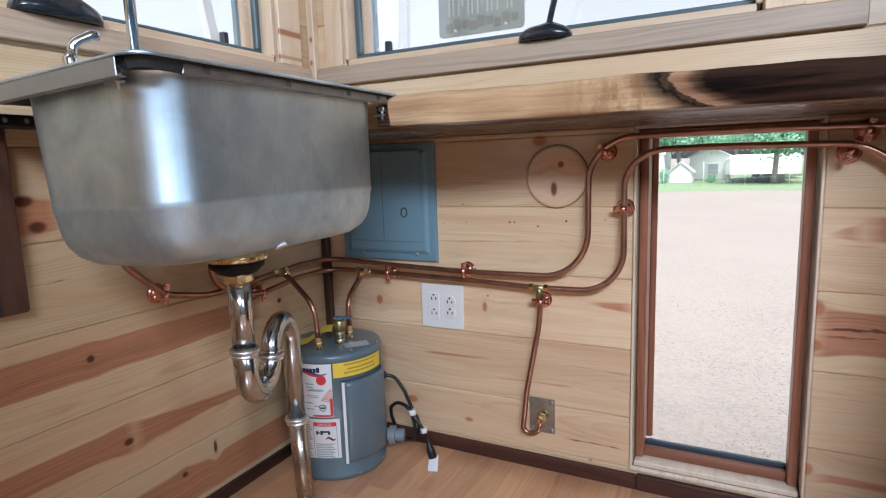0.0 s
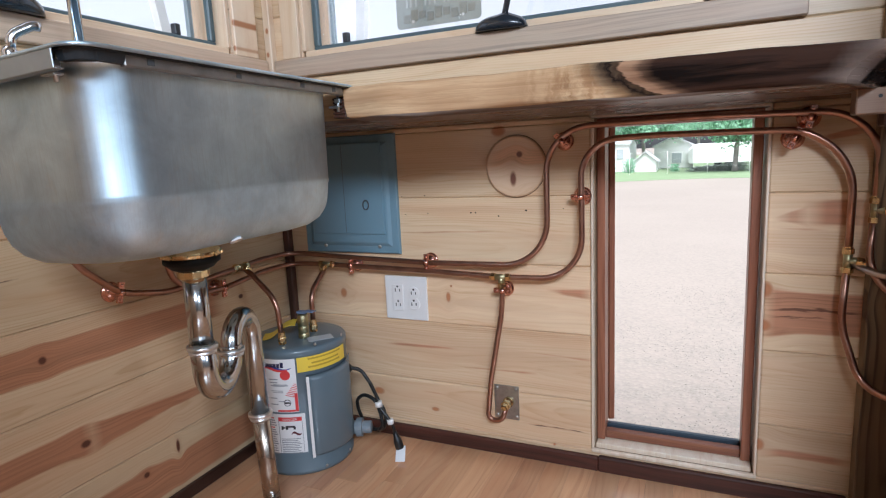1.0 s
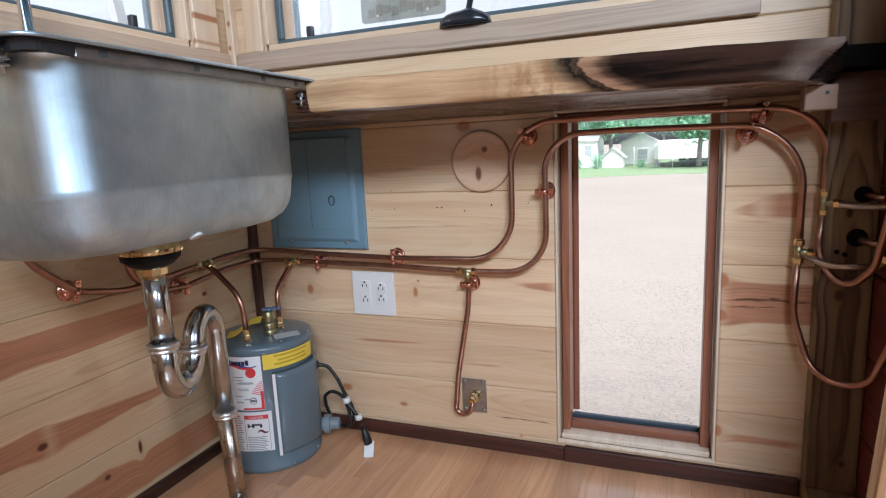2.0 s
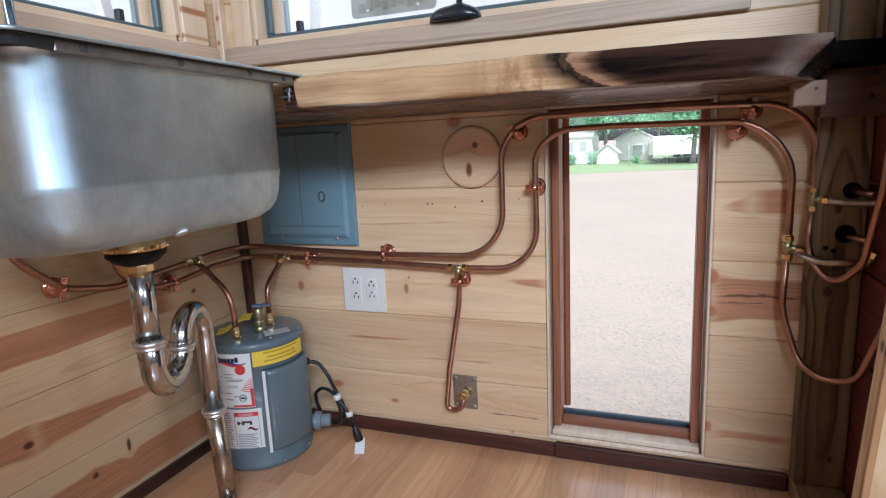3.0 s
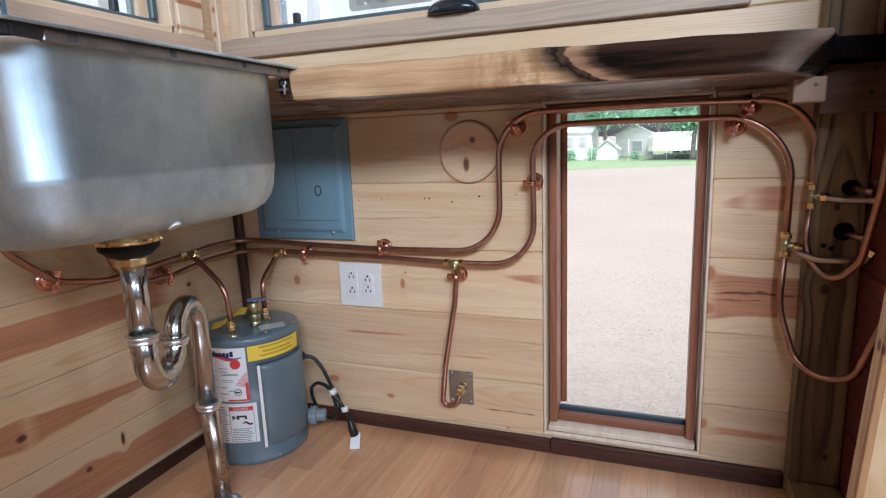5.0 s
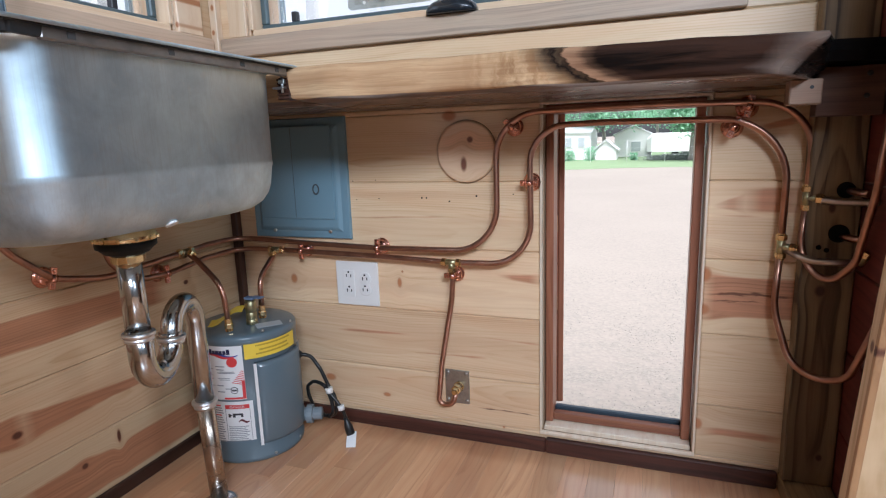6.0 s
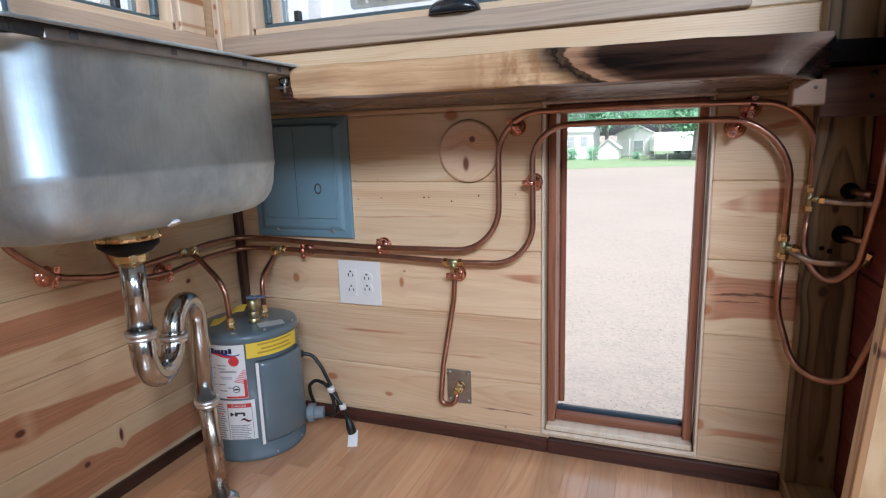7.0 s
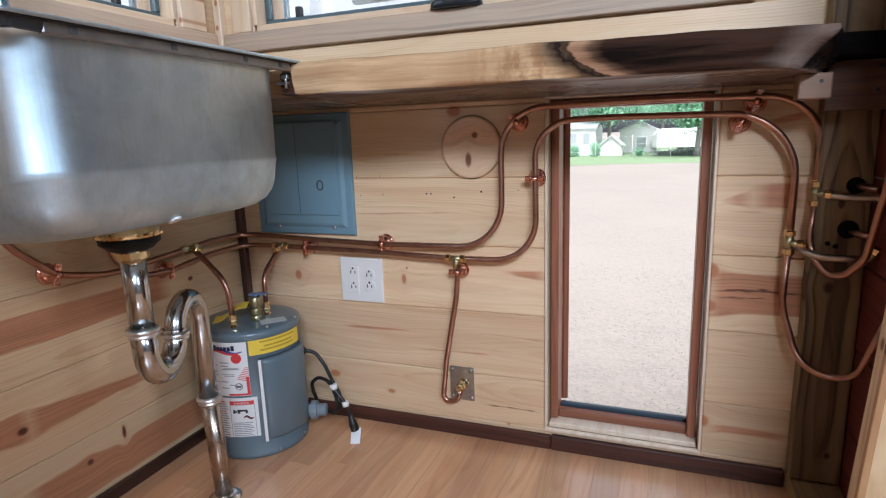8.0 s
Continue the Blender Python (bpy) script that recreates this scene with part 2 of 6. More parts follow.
    if knots:
        col = g.mix(g.math("MULTIPLY", ring_mask, 0.22), col, tuple(x * 0.85 for x in band_color))
        col = g.mix(g.ramp(core_mask, [(0.0, 0.0), (0.7, 0.8), (1.0, 1.0)]), col, g.mix(core_mask, band_color, knot_color))
    g.bump(g.math("ADD", g.math("MULTIPLY", grain, -1.0), g.math("MULTIPLY", fine, 0.4)), 0.12, 0.001)
    return g.set(color=col, rough=g.math("ADD", rough - 0.08, g.math("MULTIPLY", grain, 0.16)), coat=coat, coat_rough=0.22)


def metal(name, color, rough, vary=0.1, stains=None, scale=30.0, brushed=None):
    g = Graph(name)
    co = g.coords()
    p = g.xyz(co)
    n = g.noise(co, scale, 4.0, 0.6)
    col = g.mix(g.math("MULTIPLY", g.ramp(n, [(0.4, 0.0), (0.7, 1.0)]), vary), color, stains or tuple(x * 0.6 for x in color))
    r = g.math("ADD", rough - 0.06, g.math("MULTIPLY", n, 0.14))
    if brushed:
        st = [g.math("MULTIPLY", v, s) for v, s in zip(p, brushed)]
        b = g.noise(g.vec(*st), 1.0, 3.0, 0.6)
        g.bump(b, 0.05, 0.0006)
        r = g.math("ADD", r, g.math("MULTIPLY", g.math("SUBTRACT", b, 0.5), 0.12))
    return g.set(color=col, rough=r, metal=1.0)


def plain(name, color, rough=0.5, vary=0.08, scale=18.0, relief=0.05, spec=0.5, coat=0.0):
    g = Graph(name)
    co = g.coords()
    n = g.noise(co, scale, 4.0, 0.6)
    f = g.noise(co, scale * 14, 2.0)
    col = g.mix(g.math("MULTIPLY", n, vary), color, tuple(x * 0.55 for x in color))
    g.bump(f, relief, 0.0008)
    return g.set(color=col, rough=g.math("ADD", rough - 0.05, g.math("MULTIPLY", n, 0.1)), spec=spec, coat=coat)


def glass(name):
    m, n, l, out = nodes_of(name)
    n.remove(out)
    mix, clear, gloss = n.new("ShaderNodeMixShader"), n.new("ShaderNodeBsdfTransparent"), n.new("ShaderNodeBsdfGlossy")
    gloss.inputs["Roughness"].default_value = 0.02
    mix.inputs[0].default_value = 0.06
    l.new(clear.outputs[0], mix.inputs[1])
    l.new(gloss.outputs[0], mix.inputs[2])
    l.new(mix.outputs[0], n["Material Output"].inputs["Surface"])
    return m


# back wall: along x; left wall: along y
PITCH, LIFT = 0.161, 0.004
PINE_L, PINE_D, RED = (0.79, 0.63, 0.415), (0.60, 0.395, 0.21), (0.46, 0.22, 0.12)
pine_back = wood("knotty_pine_back", PINE_L, PINE_D, "x", "z", 75, 0.42, 0.15, 0.34, RED, 0.16,
                 knots=[(0.177, 0.391, 0.010, 0.013), (0.491, 0.397, 0.006, 0.013), (0.636, 0.800, 0.017, 0.012), (0.439, 0.088, 0.011, 0.006), (0.756, 0.043, 0.003, 0.003),
                        (1.190, 0.120, 0.010, 0.013), (1.190, 0.455, 0.012, 0.016), (1.188, 0.380, 0.014, 0.012), (0.500, 0.426, 0.003, 0.003), (0.270, 0.118, 0.016, 0.010)],
                 bands=[(1.170, 0.412, 0.046, 1.50, 0.408, 0.042), (1.195, 0.596, 0.004, 1.265, 0.605, 0.026), (1.245, 0.607, 0.024, 1.36, 0.608, 0.026), (1.185, 0.580, 0.003, 1.29, 0.576, 0.003),
                        (1.19, 0.110, 0.007, 1.36, 0.106, 0.010), (0.66, 0.088, 0.003, 0.85, 0.085, 0.004), (0.70, 0.272, 0.003, 0.86, 0.266, 0.005), (0.74, 0.430, 0.006, 0.86, 0.424, 0.012), (0.50, 0.452, 0.002, 0.66, 0.449, 0.004), (0.36, 0.560, 0.002, 0.62, 0.566, 0.003), (0.40, 0.135, 0.003, 0.58, 0.128, 0.004), (0.52, 0.215, 0.002, 0.72, 0.220, 0.004),
                        (0.30, 0.258, 0.003, 0.52, 0.262, 0.004), (1.25, 0.742, 0.004, 1.36, 0.770, 0.012)],
                 cracks=[(0.086, 0.002, 0.69, 0.84), (0.417, 0.004, 1.195, 1.36), (0.400, 0.002, 1.20, 1.30), (0.655, 0.001, 1.285, 1.312), (0.085, 0.001, 1.295, 1.34)], wobble=0.018,
                 knot_color=(0.48, 0.20, 0.085), band_color=(0.45, 0.195, 0.105), pitch=PITCH, offset=LIFT, contrast=0.45)
pine_left = wood("knotty_pine_left", (0.70, 0.545, 0.34), (0.52, 0.335, 0.175), "y", "z", 75, 0.42, 0.15, 0.34, RED, 0.14,
                 knots=[(-0.687, 0.423, 0.008, 0.008), (-0.635, 0.237, 0.011, 0.008), (-0.521, 0.107, 0.008, 0.007), (-0.437, 0.131, 0.005, 0.016),
                        (-0.762, 0.716, 0.018, 0.010), (-0.745, 0.672, 0.016, 0.011), (-0.20, 0.42, 0.008, 0.006)],
                 bands=[(-1.40, 0.425, 0.040, -0.26, 0.418, 0.030), (-1.20, 0.255, 0.022, -0.60, 0.245, 0.028), (-0.64, 0.245, 0.028, -0.30, 0.231, 0.008), (-0.66, 0.080, 0.040, 0.10, 0.075, 0.040),
                        (-0.80, 0.692, 0.030, -0.69, 0.690, 0.022)],
                 cracks=[(0.128, 0.010, -0.440, -0.426), (0.150, 0.003, -0.448, -0.436), (0.361, 0.0012, -0.565, -0.535), (0.575, 0.0012, -0.83, -0.70)], wobble=0.016,
                 knot_color=(0.10, 0.028, 0.014), band_color=(0.37, 0.15, 0.072), pitch=PITCH, contrast=0.42)
pine_trim = wood("pine_trim", (0.80, 0.655, 0.47), (0.68, 0.49, 0.31), "x", "z", 60, 0.45, 0.1, 0.2)
pine_trim_y = wood("pine_trim_side", (0.80, 0.655, 0.47), (0.68, 0.49, 0.31), "y", "z", 60, 0.45, 0.1, 0.2)
pine_upright = wood("pine_upright", (0.80, 0.655, 0.47), (0.68, 0.49, 0.31), "z", "x", 60, 0.45, 0.1, 0.25, RED, 0.35,
                    knots=[(1.035, 0.010, 0.007, 0.005), (1.095, 0.013, 0.008, 0.005)], knot_color=(0.42, 0.17, 0.07), band_color=(0.60, 0.34, 0.18))
# Pale pine lightened further for the daylight that strikes the liner.
daylit_liner = wood("pale_daylit_liner", (0.84, 0.74, 0.60), (0.74, 0.60, 0.45), "z", "x", 60, 0.45, 0.1, 0.15)
grey_sill = wood("grey_pine", (0.64, 0.51, 0.375), (0.39, 0.32, 0.25), "x", "z", 110, 0.5, 0.1, 0.4)
STRIP = 0.057
floor_wood = wood("strip_floor", (0.72, 0.43, 0.235), (0.53, 0.27, 0.135), "y", "x", 90, 0.30, 1.0, 0.45, pitch=STRIP, spacing=0.006, contrast=0.5)
floor_wood.node_tree.nodes["Principled BSDF"].inputs["Coat IOR"].default_value = 1.75
walnut_trim = wood("dark_walnut", (0.095, 0.030, 0.018), (0.020, 0.008, 0.005), "x", "z", 90, 0.55, 0.0, 0.5)
walnut_trim_y = wood("dark_walnut_side", (0.050, 0.018, 0.011), (0.018, 0.007, 0.005), "y", "z", 90, 0.42, 0.2, 0.5)
walnut_upright = wood("dark_walnut_upright", (0.10, 0.045, 0.028), (0.035, 0.014, 0.009), "z", "x", 90, 0.45, 0.1, 0.5)
cedar = wood("red_cedar", (0.36, 0.15, 0.085), (0.22, 0.075, 0.04), "x", "z", 80, 0.45, 0.15, 0.5, (0.62, 0.38, 0.2), 0.4)
cedar_upright = wood("cedar_upright", (0.32, 0.13, 0.07), (0.20, 0.07, 0.035), "z", "x", 90, 0.45, 0.1, 0.3)
cedar_flat = wood("cedar_flat", (0.32, 0.13, 0.07), (0.20, 0.07, 0.035), "x", "z", 90, 0.45, 0.1, 0.3)
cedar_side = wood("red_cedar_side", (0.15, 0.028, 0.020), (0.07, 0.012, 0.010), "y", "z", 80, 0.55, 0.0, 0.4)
stud_wood = wood("treated_pine", (0.24, 0.165, 0.088), (0.050, 0.031, 0.016), "z", "x", 42, 0.6, 0.0, 0.35, pitch=0.088, offset=1.350, spacing=0.009, contrast=0.8,
                 knots=[(0.442, 1.386, 0.012, 0.010), (0.10, 1.41, 0.008, 0.006), (1.02, 1.40, 0.012, 0.010), (0.60, 1.392, 0.010, 0.006)], knot_color=(0.05, 0.02, 0.012), band_color=(0.16, 0.09, 0.045))
stud_light = wood("spruce_stud", (0.74, 0.56, 0.34), (0.56, 0.38, 0.20), "z", "y", 60, 0.55, 0.0, 0.25, knots=[(0.20, -0.388, 0.009, 0.006), (0.455, -0.384, 0.010, 0.007), (0.74, -0.392, 0.008, 0.006)],
                  knot_color=(0.14, 0.06, 0.03), band_color=(0.50, 0.30, 0.15))
wane_wood = wood("wane_brown", (0.46, 0.27, 0.13), (0.26, 0.13, 0.06), "z", "y", 60, 0.55, 0.0, 0.3, knots=[(0.455, -0.401, 0.008, 0.008), (0.20, -0.401, 0.007, 0.008)], knot_color=(0.10, 0.03, 0.02), band_color=(0.25, 0.11, 0.06))
# Spruce darkened to carry the shade under the slab.
shaded_rail_wood = wood("rail_spruce_shaded", (0.105, 0.052, 0.033), (0.055, 0.026, 0.016), "x", "z", 70, 0.8, 0.0, 0.3)
disk_wood = wood("disk_pine", (0.80, 0.60, 0.40), (0.68, 0.47, 0.28), "x", "z", 60, 0.42, 0.1, 0.2,
                 knots=[(0.688, 0.745, 0.008, 0.008), (0.672, 0.690, 0.008, 0.018)], bands=[(0.60, 0.735, 0.020, 0.80, 0.738, 0.018)], wobble=0.012, pitch=0.16, offset=0.64, band_color=(0.62, 0.37, 0.21), knot_color=(0.20, 0.075, 0.045))


def slab_material():
    """Live-edge walnut: pale sapwood at one end, a bark seam, dark heartwood at the other."""
    g = Graph("live_edge_walnut")
    p = g.xyz(g.coords())
    w = g.noise(g.vec(g.math("MULTIPLY", p[0], 2.5), g.math("MULTIPLY", p[1], 9.0), g.math("MULTIPLY", p[2], 60.0)), 1.0, 4.0, 0.6, 0.6)
    rip = g.noise(g.vec(g.math("MULTIPLY", g.math("ADD", p[0], g.math("MULTIPLY", w, 0.03)), 62.0), g.math("MULTIPLY", p[1], 10.0), g.math("MULTIPLY", p[2], 24.0)), 1.0, 3.0, 0.6)
    curl = g.math("MULTIPLY", g.math("MULTIPLY", g.math("SUBTRACT", p[0], 0.76), 6.0, clamp=True), g.math("MULTIPLY", g.math("SUBTRACT", 0.96, p[0]), 12.0, clamp=True))
    sap = g.mix(g.ramp(w, [(0.35, 0.0), (0.68, 1.0)]), (0.60, 0.405, 0.235), (0.43, 0.26, 0.14))
    # the sapwood darkens to a warm brown towards the bark seam
    sap = g.mix(g.math("MULTIPLY", g.math("MULTIPLY", g.math("SUBTRACT", p[0], 0.74), 4.5, clamp=True), 0.75), sap, g.mix(g.ramp(w, [(0.38, 0.0), (0.62, 1.0)]), (0.46, 0.26, 0.115), (0.24, 0.115, 0.05)))
    sap = g.mix(g.math("MULTIPLY", g.math("MULTIPLY", g.ramp(rip, [(0.42, 0.0), (0.60, 1.0)]), curl), 0.75), sap, (0.74, 0.54, 0.33))
    sap = g.mix(g.math("MULTIPLY", g.math("MULTIPLY", g.ramp(rip, [(0.36, 1.0), (0.48, 0.0)]), curl), 0.65), sap, (0.27, 0.145, 0.07))
    hair = g.noise(g.vec(g.math("MULTIPLY", p[0], 7.0), g.math("MULTIPLY", p[1], 60.0), g.math("MULTIPLY", g.math("ADD", p[2], g.math("MULTIPLY", w, 0.02)), 330.0)), 1.0, 3.0, 0.6)
    sap = g.mix(g.math("MULTIPLY", g.ramp(hair, [(0.46, 0.0), (0.64, 1.0)]), 0.45), sap, (0.36, 0.205, 0.10))
    heart = g.mix(g.ramp(w, [(0.40, 0.0), (0.60, 1.0)]), (0.042, 0.021, 0.014), (0.008, 0.005, 0.004))
    depth = g.math("SUBTRACT", 0.884, p[2])
    curve = g.math("ADD", g.math("MULTIPLY", depth, 0.3), g.math("MULTIPLY", g.math("MULTIPLY", depth, depth), 14.0))
    lean = g.math("ADD", g.math("SUBTRACT", p[0], curve), 0.036)
    lean = g.math("ADD", lean, g.math("MULTIPLY", g.math("SUBTRACT", w, 0.5), 0.05))
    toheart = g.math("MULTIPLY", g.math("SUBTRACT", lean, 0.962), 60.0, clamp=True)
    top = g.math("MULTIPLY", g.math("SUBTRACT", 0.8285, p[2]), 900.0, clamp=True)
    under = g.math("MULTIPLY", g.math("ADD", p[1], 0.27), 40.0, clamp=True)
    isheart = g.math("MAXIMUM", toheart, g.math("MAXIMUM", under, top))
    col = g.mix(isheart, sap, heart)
    seam = g.math("SUBTRACT", 1.0, g.math("MULTIPLY", g.math("ABSOLUTE", g.math("ADD", g.math("SUBTRACT", lean, 0.958), g.math("MULTIPLY", g.math("SUBTRACT", rip, 0.5), 0.035))), 19.0), clamp=True)
    col = g.mix(seam, col, (0.012, 0.008, 0.007))
    # paler brown just inside the bark seam and a fan of brown at the cut end
    face = g.math("SUBTRACT", 1.0, g.math("MAXIMUM", under, top))
    rim = g.ramp(g.math("MULTIPLY", g.math("SUBTRACT", lean, 0.972), 10.0), [(0.0, 0.0), (0.04, 0.95), (0.20, 0.8), (0.32, 0.25), (0.5, 0.0)])
    col = g.mix(g.math("MULTIPLY", rim, face), col, g.mix(g.ramp(w, [(0.35, 0.0), (0.65, 1.0)]), (0.46, 0.27, 0.16), (0.24, 0.125, 0.07)))
    fan = g.math("ADD", g.math("ADD", p[0], g.math("MULTIPLY", g.math("SUBTRACT", 0.884, p[2]), 1.0)), g.math("MULTIPLY", g.math("SUBTRACT", w, 0.5), 0.10))
    fan = g.math("MULTIPLY", g.math("SUBTRACT", fan, 1.283), 110.0, clamp=True)
    col = g.mix(g.math("MULTIPLY", fan, g.math("MULTIPLY", g.ramp(w, [(0.36, 0.25), (0.56, 0.95)]), face)), col, (0.34, 0.18, 0.09))
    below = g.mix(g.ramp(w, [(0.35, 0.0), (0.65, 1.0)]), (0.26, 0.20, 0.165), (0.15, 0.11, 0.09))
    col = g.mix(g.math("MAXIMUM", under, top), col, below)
    endcut = g.math("MULTIPLY", g.math("ADD", g.math("SUBTRACT", p[0], 1.320), g.math("MULTIPLY", g.math("SUBTRACT", 0.884, p[2]), 0.82)), 150.0, clamp=True)
    col = g.mix(g.math("MULTIPLY", endcut, g.math("MULTIPLY", g.math("SUBTRACT", p[2], 0.8275), 900.0, clamp=True)), col, (0.012, 0.010, 0.009))
    g.bump(g.math("ADD", w, g.math("MULTIPLY", g.math("MULTIPLY", rip, curl), 0.5)), 0.25, 0.003)
    return g.set(color=col, rough=g.math("SUBTRACT", g.math("ADD", 0.55, g.math("MULTIPLY", w, 0.2)), g.math("MULTIPLY", under, 0.38)), spec=g.math("ADD", 0.03, g.math("MULTIPLY", under, 0.5)))


walnut_slab = slab_material()
# Near-black for the shadowed void at the slab's end.
bark = plain("void_black", (0.007, 0.006, 0.006), 0.9, 0.6, 40, 0.4, spec=0.05)


def steel_material():
    """Brushed stainless sheet: vertical polish lines and clouded hand marks above the drawn edge, a duller finish below it."""
    g = Graph("brushed_steel")
    co = g.coords()
    p = g.xyz(co)
    cloud = g.noise(co, 14.0, 5.0, 0.62, 0.4)
    spots = g.noise(co, 46.0, 3.0, 0.6)
    lines = g.noise(g.vec(g.math("MULTIPLY", p[0], 420.0), g.math("MULTIPLY", p[1], 420.0), g.math("MULTIPLY", p[2], 5.0)), 1.0, 3.0, 0.6)
    wide = g.noise(g.vec(g.math("MULTIPLY", p[0], 24.0), g.math("MULTIPLY", p[1], 24.0), g.math("MULTIPLY", p[2], 5.0)), 1.0, 3.0, 0.55)
    col = g.mix(g.ramp(cloud, [(0.34, 0.0), (0.66, 1.0)]), (0.64, 0.785, 0.885), (0.45, 0.57, 0.66))
    col = g.mix(g.math("MULTIPLY", g.ramp(spots, [(0.58, 0.0), (0.70, 1.0)]), 0.2), col, (0.66, 0.67, 0.66))
    col = g.mix(g.math("MULTIPLY", g.ramp(lines, [(0.34, 1.0), (0.50, 0.0)]), 0.16), col, (0.33, 0.39, 0.44))
    below = g.math("MULTIPLY", g.math("SUBTRACT", 0.7165, p[2]), 900.0, clamp=True)
    g.bump(g.math("ADD", lines, g.math("MULTIPLY", wide, 3.0)), 0.06, 0.0005)
    r = g.math("ADD", 0.29, g.math("MULTIPLY", cloud, 0.16))
    r = g.math("ADD", r, g.math("MULTIPLY", below, 0.10))
    return g.set(color=col, rough=g.math("ADD", r, g.math("MULTIPLY", lines, 0.08)), metal=1.0)


steel = steel_material()
dull_steel = metal("dull_steel", (0.30, 0.30, 0.30), 0.45, 0.4, (0.16, 0.16, 0.17), 40.0)
apron_steel = metal("apron_steel", (0.40, 0.44, 0.46), 0.48, 0.3, (0.30, 0.33, 0.35), 30.0)
clip_steel = metal("clip_steel", (0.55, 0.58, 0.60), 0.35, 0.3, (0.35, 0.37, 0.38), 60.0)
# Near-black that stands for the shade beneath the sink's rim.
rim_shade = plain("rim_shade_dark", (0.014, 0.018, 0.022), 0.6)
slot_grey = plain("slot_grey", (0.07, 0.075, 0.08), 0.6)
chrome = metal("chrome", (0.78, 0.78, 0.79), 0.10, 0.12, (0.55, 0.52, 0.5), 25.0)
# Chrome darkened and cooled in place of a dark room's reflection.
trap_chrome = metal("dim_reflection_chrome", (0.56, 0.585, 0.605), 0.14, 0.3, (0.42, 0.41, 0.40), 22.0)
nut_chrome = metal("bright_zinc", (0.82, 0.84, 0.86), 0.36, 0.15, (0.5, 0.5, 0.5), 60.0)
worn_chrome = metal("stained_chrome", (0.50, 0.44, 0.38), 0.26, 0.6, (0.34, 0.25, 0.19), 18.0)
copper = metal("copper_pipe", (0.47, 0.265, 0.195), 0.32, 0.6, (0.25, 0.125, 0.085), 26.0)
dull_copper = metal("grey_copper", (0.52, 0.44, 0.39), 0.30, 0.5, (0.32, 0.24, 0.20), 26.0)
bright_copper = metal("bright_copper", (0.82, 0.43, 0.34), 0.22, 0.3, (0.55, 0.22, 0.14), 60.0)
brass = metal("brass", (0.80, 0.62, 0.34), 0.24, 0.4, (0.42, 0.30, 0.14), 50.0)
dull_brass = metal("olive_brass", (0.46, 0.42, 0.25), 0.38, 0.4, (0.24, 0.20, 0.10), 50.0)
zinc = metal("galvanised_steel", (0.50, 0.49, 0.46), 0.45, 0.5, (0.30, 0.28, 0.25), 90.0)
rubber = plain("black_rubber", (0.007, 0.008, 0.008), 0.6, 0.3, 60, 0.1, spec=0.25)
cord_black = plain("black_cord", (0.010, 0.011, 0.012), 0.38, 0.2, 60, 0.05)
iron = plain("black_iron", (0.014, 0.016, 0.020), 0.45, 0.3, 40, 0.1)
operator_black = plain("glossy_blue_black", (0.016, 0.022, 0.030), 0.22, 0.2, 30, 0.05, coat=0.5)
navy = plain("navy_steel", (0.016, 0.028, 0.060), 0.4, 0.3, 40, 0.1)
panel_grey = plain("blue_grey_enamel", (0.168, 0.285, 0.355), 0.42, 0.12, 12, 0.12)
tank_grey = plain("grey_enamel", (0.120, 0.165, 0.195), 0.30, 0.12, 10, 0.08, coat=0.2)
tank_fitting = plain("grey_plastic", (0.20, 0.24, 0.27), 0.45, 0.1, 20, 0.05)
white_plastic = plain("white_plastic", (0.80, 0.79, 0.77), 0.35, 0.05, 20, 0.02)
dark_slot = plain("slot_black", (0.008, 0.008, 0.008), 0.9, spec=0.05)
# Block spruce toned down for the dim corner beneath the slab.
block_wood = wood("block_spruce", (0.31, 0.205, 0.14), (0.22, 0.14, 0.09), "x", "z", 60, 0.55, 0.0, 0.25)
paper = plain("white_label", (0.78, 0.78, 0.78), 0.4, 0.06, 14, 0.03)
ink_black = plain("black_ink", (0.03, 0.03, 0.035), 0.5)
ink_navy = plain("navy_ink", (0.012, 0.014, 0.06), 0.45)
ink_maroon = plain("maroon_ink", (0.10, 0.015, 0.02), 0.45)
ink_grey = plain("grey_ink", (0.30, 0.31, 0.33), 0.5)
ink_red = plain("red_ink", (0.62, 0.05, 0.05), 0.45)
ink_blue = plain("blue_ink", (0.04, 0.07, 0.30), 0.45)
yellow_label = plain("yellow_label", (0.80, 0.58, 0.06), 0.4, 0.08, 14, 0.03)
ink_ochre = plain("ochre_ink", (0.45, 0.31, 0.03), 0.5)
disc_shade_brown = plain("disc_shade_brown", (0.20, 0.115, 0.06), 0.7)
silver_label = plain("silver_label", (0.48, 0.52, 0.55), 0.35, 0.15, 30, 0.05)
blue_handle = plain("blue_grey_lever", (0.16, 0.22, 0.34), 0.4)
window_dark = plain("slate_window_frame", (0.075, 0.115, 0.130), 0.4, 0.1, 20, 0.04)
sash_grey = plain("sash_grey", (0.22, 0.29, 0.32), 0.4)
vinyl = plain("white_vinyl", (0.78, 0.77, 0.74), 0.4)
clear_glass = glass("window_glass")
plate_grey = plain("embossed_plate", (0.40, 0.42, 0.38), 0.5, 0.4, 25, 0.2)
plate_low = plain("plate_olive", (0.30, 0.30, 0.25), 0.5, 0.4, 40, 0.2)
plate_bar = plain("plate_raised_grey", (0.58, 0.60, 0.57), 0.5)
sheathing = plain("sheathing", (0.34, 0.24, 0.15), 0.8, 0.4, 8, 0.2)
# Unseen walls and ceiling: a neutral grey set for the light they bounce.
plaster = plain("room_boards", (0.23, 0.24, 0.245), 0.6, 0.2, 3, 0.1)
